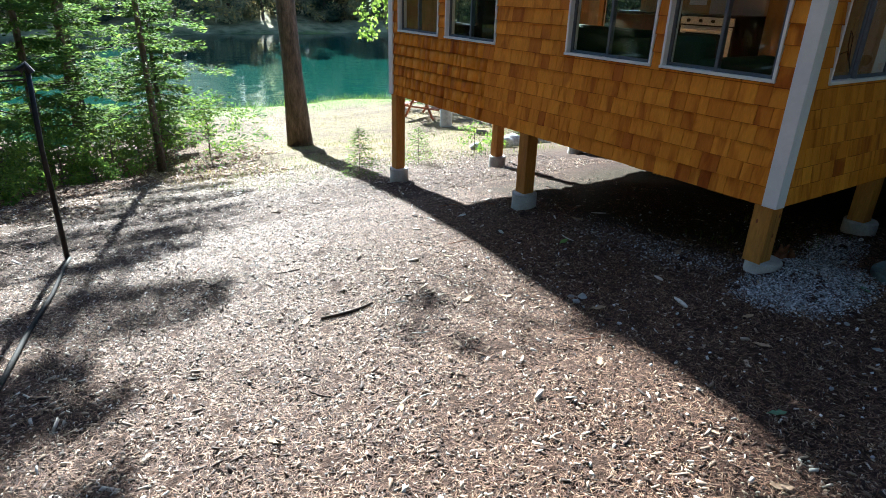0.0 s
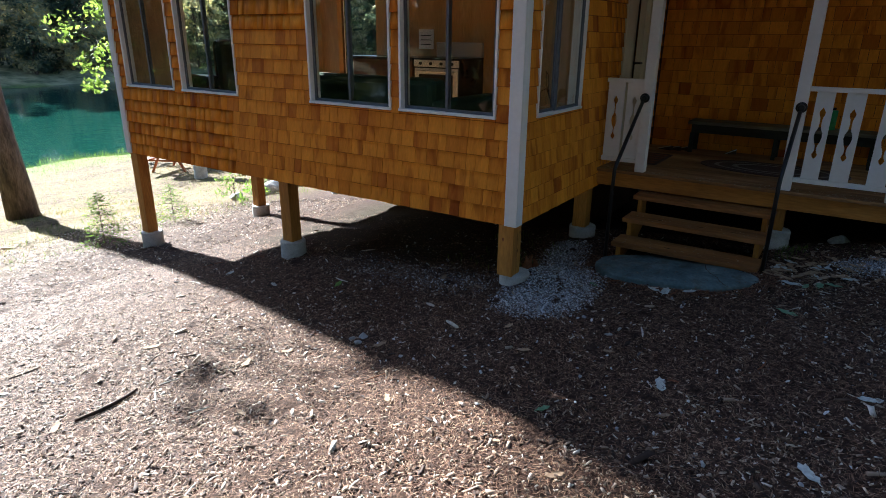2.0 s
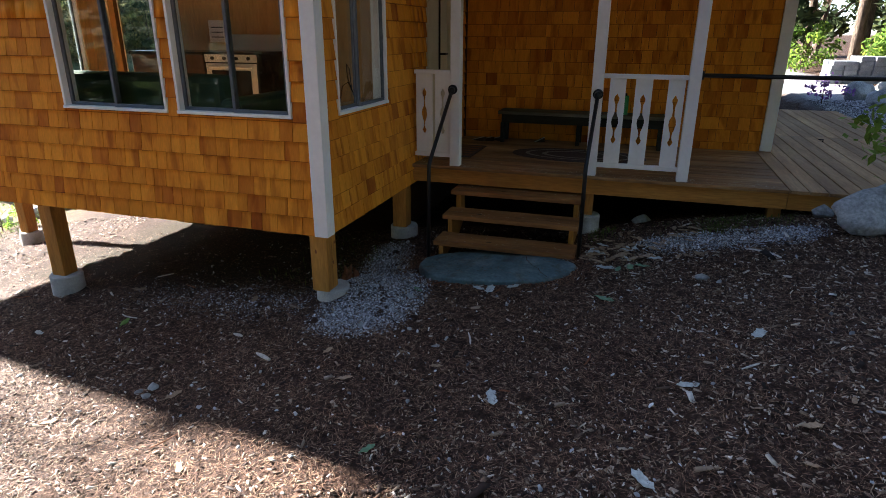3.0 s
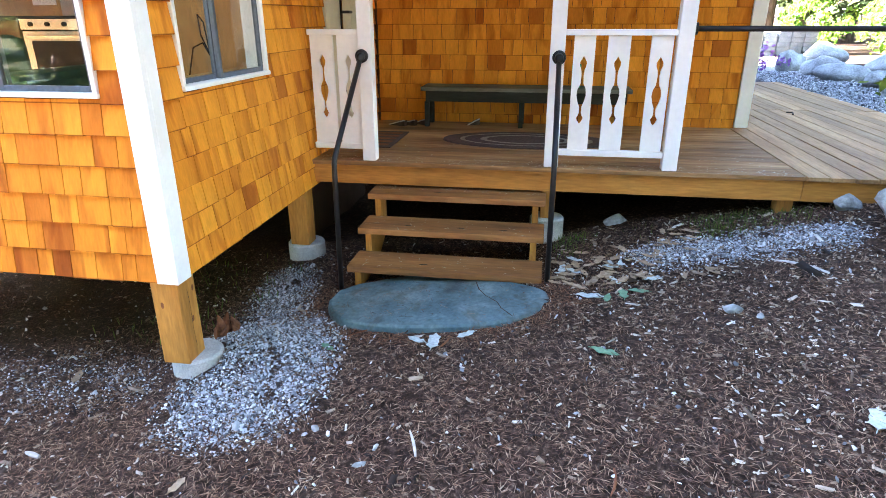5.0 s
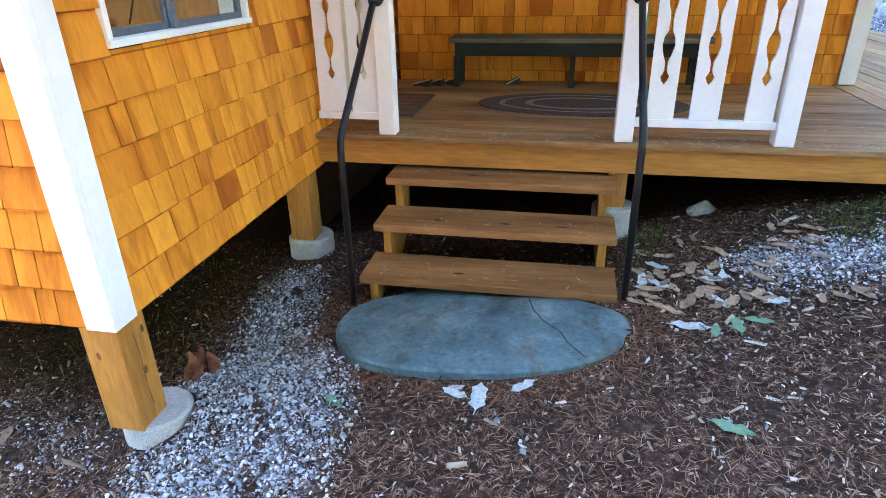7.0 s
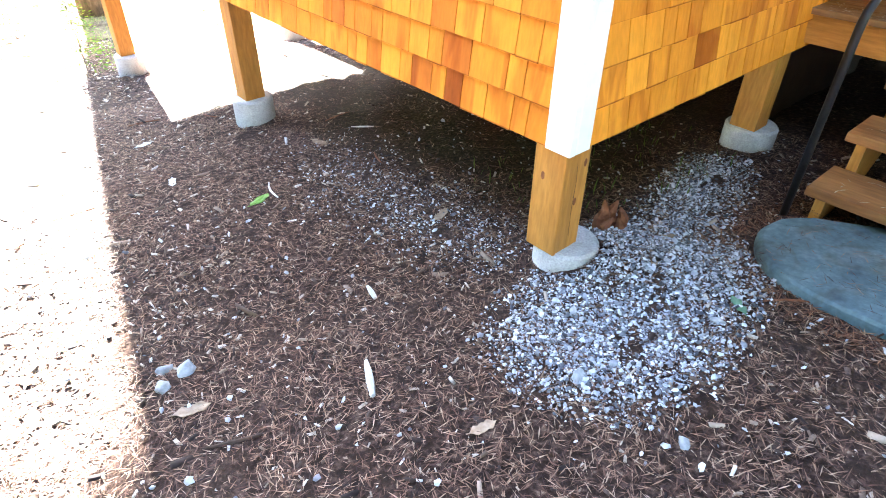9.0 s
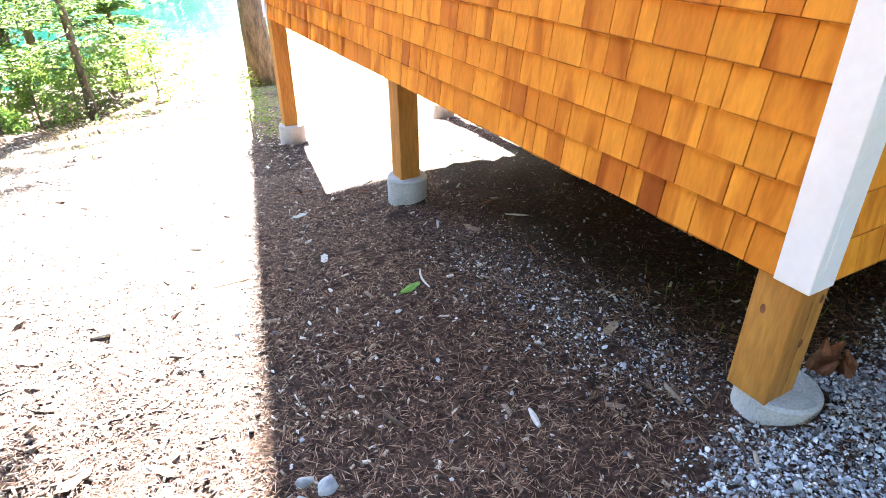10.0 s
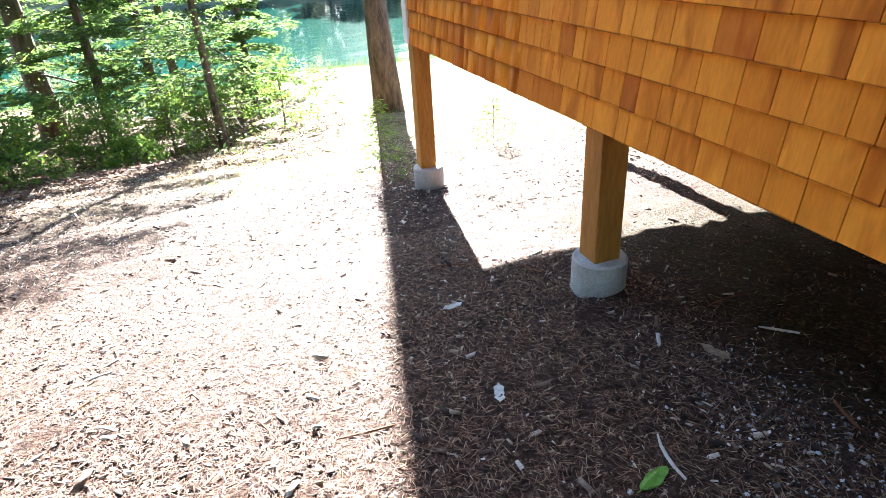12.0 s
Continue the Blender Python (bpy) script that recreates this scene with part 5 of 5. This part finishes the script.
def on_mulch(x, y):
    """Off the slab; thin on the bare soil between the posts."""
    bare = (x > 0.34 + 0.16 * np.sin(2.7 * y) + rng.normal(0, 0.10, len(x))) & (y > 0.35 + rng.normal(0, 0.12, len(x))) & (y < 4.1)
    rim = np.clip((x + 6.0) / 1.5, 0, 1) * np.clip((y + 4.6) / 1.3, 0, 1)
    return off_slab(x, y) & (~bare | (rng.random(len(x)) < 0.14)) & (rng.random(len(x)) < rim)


def chip_field(x, y):
    """Chips lie thick on the open ground and thin out in the needle carpet by the steps."""
    thick = np.clip((-0.9 - x + 0.5 * np.sin(1.9 * y + 0.7 * x)) / 1.2, 0.22, 1.0)
    thick = np.maximum(thick, np.clip((-1.5 - y + 0.3 * np.sin(2.3 * x)) / 1.4, 0.22, 0.7))
    return on_mulch(x, y) & (rng.random(len(x)) < thick)


NEAR = (-6.0, 2.0, -4.6, 4.2)
chips("wood_chips", 165000, NEAR, 0.0088, M_CHIP, "scattered brown and tan wood chips", keep=chip_field)
chips("wood_chips", 22000, (-6.0, 3.2, 4.2, 10.0), 0.012, M_CHIP, "scattered wood chips in the sun")
chips("leaf_litter", 13000, (-7.5, 0.8, 6.6, 15.5), 0.03, M_LITTER, "dry brown leaf litter at the wood edge", flat=0.006, keep=lambda x, y: -0.62 * x + 0.78 * y > 8.4 + 1.2 * np.sin(1.3 * x + 0.6 * y))
chips("bark_flakes", 860, NEAR, 0.02, M_CHIP, "larger bark flakes and sticks on the mulch", flat=0.006, keep=on_mulch)
needles("pine_needles", 520000, NEAR, M_NEEDLE, "thick carpet of dry brown pine needles", keep=on_mulch, length=0.021)
needles("needle_drift", 9000, (0.2, 1.35, -2.0, -0.1), M_REDNEEDLE, "drift of rusty pine needles round the slab", keep=lambda x, y: off_slab(x, y) & fade(np.abs(np.sqrt(((x - 0.85) / 0.37) ** 2 + ((y + 1.03) / 0.66) ** 2) - 1.12), 0.05, 0.3))
needles("pine_needles", 30000, (-6.0, 3.2, 4.2, 9.0), M_NEEDLE, "dry brown pine needles", length=0.045)

PEB = np.array([(1, 0, 0), (-1, 0, 0), (0, 1, 0), (0, -1, 0), (0, 0, 1), (0, 0, -1), (0.62, 0.62, 0.5), (-0.62, 0.62, 0.5), (-0.62, -0.62, 0.5), (0.62, -0.62, 0.5)], float)
PEB_F = [(0, 6, 4), (6, 2, 4), (2, 7, 4), (7, 1, 4), (1, 8, 4), (8, 3, 4), (3, 9, 4), (9, 0, 4), (0, 2, 6), (2, 1, 7), (1, 3, 8), (3, 0, 9)]


def gravel(name, n, region, keep, size, label):
    x, y = scatter(n, *region, keep=keep)
    n = len(x)
    r = size * rng.lognormal(0, 0.35, n)
    c, u, v, w = oriented(n, x, y, r, r * rng.uniform(0.6, 1.0, n), r * rng.uniform(0.45, 0.8, n), 0.5)
    k = PEB[None] * rng.uniform(0.75, 1.15, (n, len(PEB), 1))
    verts = c[:, None] + k[..., :1] * u[:, None] + k[..., 1:2] * v[:, None] + k[..., 2:] * w[:, None]
    tagged(part(name, solids_mesh(name, verts, PEB_F, n), M_PEBBLE, None, label), category="gravel", kind="stuff")


def patch_corner(x, y):
    d = np.minimum(capsule(x, y, (-0.12, -0.32), (0.40, -0.22)), capsule(x, y, (0.40, -0.2), (1.35, 0.08)) + 0.2)
    return fade(d, 0.20, 0.44) & off_slab(x, y) & ((x - 0.155) ** 2 + (y - 0.06) ** 2 > 0.018)


def patch_deck(x, y):
    return fade(capsule(x, y, (1.30, -2.35), (1.32, -3.25)), 0.05, 0.27)


gravel("gravel_bed", 105000, (-0.9, 1.9, -0.95, 0.65), patch_corner, 0.0054, "pale blue-grey gravel round the corner post")
gravel("gravel_bed", 42000, (0.9, 1.8, -3.8, -1.7), patch_deck, 0.0054, "pale grey gravel along the deck edge")
def drip_line(x, y):
    d = np.abs(x - 0.12 + 0.10 * np.sin(1.7 * y))
    return fade(d, 0.02, 0.40) & (rng.random(len(x)) < np.clip((2.2 - y) / 1.5, 0.03, 1.0) * 0.55)


gravel("gravel_strip", 15000, (-0.45, 0.62, 0.2, 2.2), drip_line, 0.0048, "thin worn strip of gravel under the drip line")
gravel("gravel_scatter", 800, (-1.7, 1.7, -3.2, 1.8), off_slab, 0.008, "stray pale gravel stones on the mulch")
def debris(name, n, x0, x1, y0, y1, z, label):
    x, y = rng.uniform(x0, x1, n), rng.uniform(y0, y1, n)
    cc, u, v, _ = oriented(n, x, y, 0.018 * rng.uniform(0.4, 1.6, n), np.full(n, 0.0015) * rng.uniform(0.6, 2.4, n), np.full(n, 0.001), 0.03)
    cc[:, 2] = z
    tagged(part(name, quads_mesh(name, cc, u, v), M_BIRCHBITS, None, label), category="ground litter", kind="stuff")


debris("deck_debris", 420, 1.775, 1.95, -3.2, -0.02, 0.7915, "pale needles and splinters on the deck edge")
debris("deck_debris", 160, 1.95, 2.6, -3.2, -0.02, 0.7915, "pale needles scattered on the deck")
debris("tread_debris", 130, 1.75, 1.89, -1.6, -0.46, 0.6045, "pale needles caught at the back of the top tread")
debris("tread_debris", 45, 1.36, 1.63, -1.6, -0.46, 0.4415, "a few needles on the middle tread")
debris("tread_debris", 45, 1.095, 1.36, -1.6, -0.46, 0.2785, "a few needles on the lowest tread")
n_ = 260
xs_, ys_ = 0.85 + 0.30 * rng.uniform(-1, 1, n_), -1.03 + 0.58 * rng.uniform(-1, 1, n_)
cs_, us_, vs_, _w = oriented(n_, xs_, ys_, 0.028 * rng.uniform(0.4, 1.4, n_), np.full(n_, 0.0013), np.full(n_, 0.002), 0.03)
cs_[:, 2] = 0.2145 + 0.048 * (-(ys_ + 1.03)) / 0.64
tagged(part("fallen_needles", quads_mesh("fallen_needles", cs_, us_, vs_), M_NEEDLE, None, "dry pine needles strewn on the slate slab"), category="ground litter", kind="stuff")
gravel("gravel_path", 22000, (3.2, 10.0, -6.4, -5.05), None, 0.0105, "grey gravel path beside the deck")


def grass(name, n, region, keep, length, label, mat=M_GRASS):
    x, y = scatter(n, *region, keep=keep)
    n = len(x)
    ln = length * rng.uniform(0.5, 1.4, n)
    a = rng.uniform(0, 2 * math.pi, n)
    tip = np.stack((np.cos(a) * 0.45, np.sin(a) * 0.45, np.ones(n)), 1)
    wd = np.stack((-np.sin(a), np.cos(a), np.zeros(n)), 1)
    c = np.stack((x, y, ground_z(x, y)), 1) + tip * ln[:, None] * 0.45
    tagged(part(name, quads_mesh(name, c, tip * ln[:, None] * 0.5, wd * ln[:, None] * 0.05), mat, None, label), category="grass", kind="stuff")


grass("grass", 3600, (1.42, 1.85, -3.6, -1.72), lambda x, y: np.sin(5 * y + 2 * x) + 0.6 * np.sin(13 * y) + 2.2 * (x - 1.62) + rng.normal(0, 0.6, len(x)) > 0.45, 0.038, "sparse green grass along the deck shade")
grass("grass", 1300, (0.4, 1.75, 0.0, 1.0), lambda x, y: rng.random(len(x)) < 0.15, 0.06, "thin grass under the house edge")
grass("grass", 42000, (-12, 26, 19.8, 24.0), lambda x, y: rng.random(len(x)) < np.clip((y - 19.8) / 2, 0, 1), 0.075, "bright green grass along the shore")
grass("reeds", 900, (-10, 26, 22.6, 24.2), None, 0.26, "thin reeds at the water's edge")
grass("dry_grass", 34000, (-2.5, 12, 7.0, 20), lambda x, y: rng.random(len(x)) < np.clip(0.45 + 0.5 * np.sin(0.9 * x + 0.4 * y) * np.sin(0.7 * y - 0.5 * x), 0.08, 1.0) * np.clip((y - 6.6) / 3, 0, 1), 0.07, "pale dry grass on the slope to the lake", M_DRYGRASS)
grass("grass", 9000, (-2, 8, 6.5, 16), lambda x, y: rng.random(len(x)) < 0.35, 0.08, "dry thin grass on the slope")


# ---- fallen leaves and sticks ----
def oak_leaf(x, y, s, rz, mat, label, lobes=4):
    bm = bmesh.new()
    n = 22
    vs = []
    for k in range(n):
        t = 2 * math.pi * k / n
        r = 0.55 + 0.45 * abs(math.cos(t)) ** 1.5 + 0.11 * math.cos(lobes * 2 * t)
        px, py = r * math.cos(t), 0.62 * r * math.sin(t)
        vs.append((px, py, 0.14 * py * py * 3 + 0.10 * px * px + 0.04 * math.sin(5 * px)))
    top = [bm.verts.new((a * s, b * s, c * s + 0.003)) for a, b, c in vs]
    bot = [bm.verts.new((a * s, b * s, c * s)) for a, b, c in vs]
    bm.faces.new(top)
    bm.faces.new(list(reversed(bot)))
    for k in range(n):
        j = (k + 1) % n
        bm.faces.new((bot[k], bot[j], top[j], top[k]))
    tube(bm, [(-s * 0.9, 0, 0.02 * s + 0.002), (-s * 1.35, 0.05 * s, 0.006)], [0.0022, 0.0016], 5)
    ob = tagged(part("fallen_leaf", bm, mat, None, label), category="leaf", group="fallen leaves")
    ob.location, ob.rotation_euler = (x, y, gz(x, y) + 0.008), (0, 0, radians(rz))


for k, (x, y, s) in enumerate(((0.377, -1.113, 0.075), (0.40, -1.02, 0.05), (0.45, -1.27, 0.05), (-1.028, -1.464, 0.065), (0.84, -1.914, 0.07), (-0.384, -2.77, 0.07), (-1.6, -2.2, 0.06), (-0.9, -2.4, 0.055))):
    oak_leaf(x, y, s, 67 * k, M_PALELEAF, "pale curled oak leaf lying on the mulch")
for k, (x, y, s) in enumerate(((0.835, -2.087, 0.06), (0.86, -2.17, 0.05), (0.80, -2.0, 0.045), (0.24, -1.945, 0.06), (-1.55, -1.0, 0.04), (0.33, -0.56, 0.045))):
    oak_leaf(x, y, s, 83 * k, M_GREENLEAF, "dull green fallen leaf on the mulch", 3)
oak_leaf(-0.456, 1.529, 0.06, 20, M_FRESHLEAF, "fresh bright green leaf lying on the mulch", 2)
oak_leaf(-0.69, 2.129, 0.05, 70, M_PALELEAF, "white crumpled leaf lying on the mulch")
oak_leaf(-0.6, 2.9, 0.05, 10, M_PALELEAF, "white crumpled leaf lying on the mulch")
lp = np.random.default_rng(23)
for k in range(34):
    oak_leaf(lp.uniform(0.98, 1.40), -1.74 - 0.55 * lp.random() ** 1.4, lp.uniform(0.03, 0.06), lp.uniform(0, 360), (M_DRYLEAF, M_PALELEAF, M_DRYLEAF)[k % 3], ("dry tan fallen leaf on the mulch", "pale curled oak leaf lying on the mulch", "dry tan fallen leaf on the mulch")[k % 3])
lr = np.random.default_rng(11)
for k in range(70):
    x, y = lr.uniform(0.95, 1.7), lr.uniform(-2.6, -1.72)
    if k > 40:
        x, y = lr.uniform(-3.6, 0.6), lr.uniform(-3.2, 2.5)
    oak_leaf(x, y, lr.uniform(0.025, 0.06), lr.uniform(0, 360), M_DRYLEAF, "dry tan fallen leaf on the mulch")


def stick(x, y, ln, r, rz, mat, label, bend=0.1):
    bm = bmesh.new()
    a = radians(rz)
    pts = []
    for k in range(5):
        s = k / 4 - 0.5
        px, py = x + ln * s * math.cos(a) - bend * ln * (s * s) * math.sin(a), y + ln * s * math.sin(a) + bend * ln * s * s * math.cos(a)
        pts.append((px, py, gz(px, py) + r * 0.8 + 0.004))
    tube(bm, pts, [r * 0.7, r, r * 1.05, r * 0.9, r * 0.5], 6)
    tagged(part("stick", bm, mat, None, label), category="stick", group="sticks on the ground")


stick(-0.80, 0.07, 0.17, 0.013, 62, M_BIRCH, "bleached splinter of wood on the mulch", 0.02)
stick(-0.51, 0.47, 0.09, 0.011, 75, M_BIRCH, "bleached splinter of wood on the mulch", 0.02)
stick(-2.66, 1.29, 0.40, 0.013, 5, M_DARKWOOD, "dark broken stick on the mulch", 0.45)
stick(-0.42, -1.18, 0.16, 0.006, 20, M_BIRCH, "thin pale twig on the mulch")
stick(0.95, -3.0, 0.30, 0.008, 40, M_BIRCH, "thin pale twig on the mulch", 0.3)
for k in range(46):
    stick(lr.uniform(-4.0, 0.8), lr.uniform(-3.0, 3.5), lr.uniform(0.06, 0.22), lr.uniform(0.003, 0.007), lr.uniform(0, 180), (M_BIRCH, M_REDBARK, M_DARKWOOD)[k % 3], ("thin pale twig on the mulch", "reddish twig on the mulch", "dark twig on the mulch")[k % 3], lr.uniform(-0.4, 0.4))
bark = thing("bark_chunk", (0.47, 0.07, gz(0.47, 0.07)), "chunk of reddish bark beside the corner post", "bark")
for k in range(8):
    a = k * 2.4
    r0, h = 0.02 + 0.05 * ((k * 37) % 10) / 10, 0.06 + 0.085 * ((k * 53) % 10) / 10
    bx, by = r0 * math.cos(a), r0 * math.sin(a)
    part("slab_of_bark", tube(bmesh.new(), [(bx, by, -0.02), (bx * 1.1 + 0.010 * math.sin(k), by * 1.1, h * 0.55), (bx * 0.9 + 0.022 * math.sin(2 * k), by * 0.8 + 0.02 * math.cos(k), h)], [0.030, 0.024, 0.005], 5), M_REDBARK, bark)
twig = thing("twig", (4.57, -4.13, 0.79), "small dark twig lying on the deck", "twig")
part("stem", tube(bmesh.new(), [(-0.08, 0.02, 0.008), (0, 0, 0.02), (0.08, 0.03, 0.008)], 0.007, 6), M_DARKWOOD, twig)


# ---- cedar shingles, row by row ----
ROW = 0.135


def shingle_mesh(seed):
    g = random.Random(seed)
    a, b = g.uniform(-0.020, 0.020), g.uniform(-0.020, 0.020)
    bm = bmesh.new()
    co = [(0.0, 0.004, a), (1.0, 0.004, b), (1.0, 0.024, b), (0.0, 0.024, a), (0.0, 0.0005, 1.12), (1.0, 0.0005, 1.12), (1.0, 0.005, 1.12), (0.0, 0.005, 1.12)]
    v = [bm.verts.new(p) for p in co]
    for f in CUBE_F:
        bm.faces.new([v[i] for i in f])
    bmesh.ops.recalc_face_normals(bm, faces=bm.faces)
    me = mesh_of("shingle", bm)
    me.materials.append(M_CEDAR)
    return me


SHINGLES = [shingle_mesh(k) for k in range(8)]


def shingle_wall(parent, m, a0, a1, z0, z1, holes, seed, near):
    """Fills a wall with shingles; those that near() accepts are single pieces, the rest one mesh."""
    g = random.Random(seed)
    single, rest = [], []
    row = 0
    z = z0
    while z < z1 - 0.02:
        h = min(ROW, z1 - z)
        free = [(a0, a1, h)]
        for p, q, r, s in holes:
            if z + ROW * 0.35 > r and z < s:
                free = [x for f in free for x in ((f[0], min(f[1], p), f[2]), (max(f[0], q), f[1], f[2])) if x[1] - x[0] > 0.015]
            elif z < r < z + ROW:
                free = [x for f in free for x in ((f[0], min(f[1], p), f[2]), (max(f[0], p), min(f[1], q), r - z), (max(f[0], q), f[1], f[2])) if x[1] - x[0] > 0.015]
        for p, q, hh in free:
            n = max(1, round((q - p) / 0.13))
            w = [g.choice((0.6, 0.8, 1.0, 1.0, 1.25, 1.5)) * g.uniform(0.9, 1.1) for _ in range(n)]
            k = (q - p) / sum(w)
            x = p
            for v in w:
                item = (x + 0.0022, z + g.uniform(-0.002, 0.002), v * k - 0.0044, hh)
                (single if near(x, z) and len(single) < 300 else rest).append(item)
                x += v * k
        z += ROW
        row += 1
    for x, zz, w, hh in single:
        ob = new("shingle", SHINGLES[g.randrange(8)])
        ob.parent = parent
        ob.matrix_world = m @ Matrix.Translation((x, 0, zz)) @ Matrix.Diagonal((w, 1, hh, 1))
    if rest:
        base = np.array([(0, 0.004, 0), (1, 0.004, 0), (1, 0.024, 0), (0, 0.024, 0), (0, 0.0005, 1.12), (1, 0.0005, 1.12), (1, 0.005, 1.12), (0, 0.005, 1.12)], float)
        arr = np.array(rest)
        verts = np.stack((arr[:, 0:1] + base[None, :, 0] * arr[:, 2:3], np.broadcast_to(base[None, :, 1], (len(rest), 8)), arr[:, 1:2] + base[None, :, 2] * arr[:, 3:4]), -1)
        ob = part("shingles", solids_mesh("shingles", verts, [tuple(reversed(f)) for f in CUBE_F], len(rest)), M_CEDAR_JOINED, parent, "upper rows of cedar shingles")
        tagged(ob, kind="stuff")
        ob.matrix_world = m


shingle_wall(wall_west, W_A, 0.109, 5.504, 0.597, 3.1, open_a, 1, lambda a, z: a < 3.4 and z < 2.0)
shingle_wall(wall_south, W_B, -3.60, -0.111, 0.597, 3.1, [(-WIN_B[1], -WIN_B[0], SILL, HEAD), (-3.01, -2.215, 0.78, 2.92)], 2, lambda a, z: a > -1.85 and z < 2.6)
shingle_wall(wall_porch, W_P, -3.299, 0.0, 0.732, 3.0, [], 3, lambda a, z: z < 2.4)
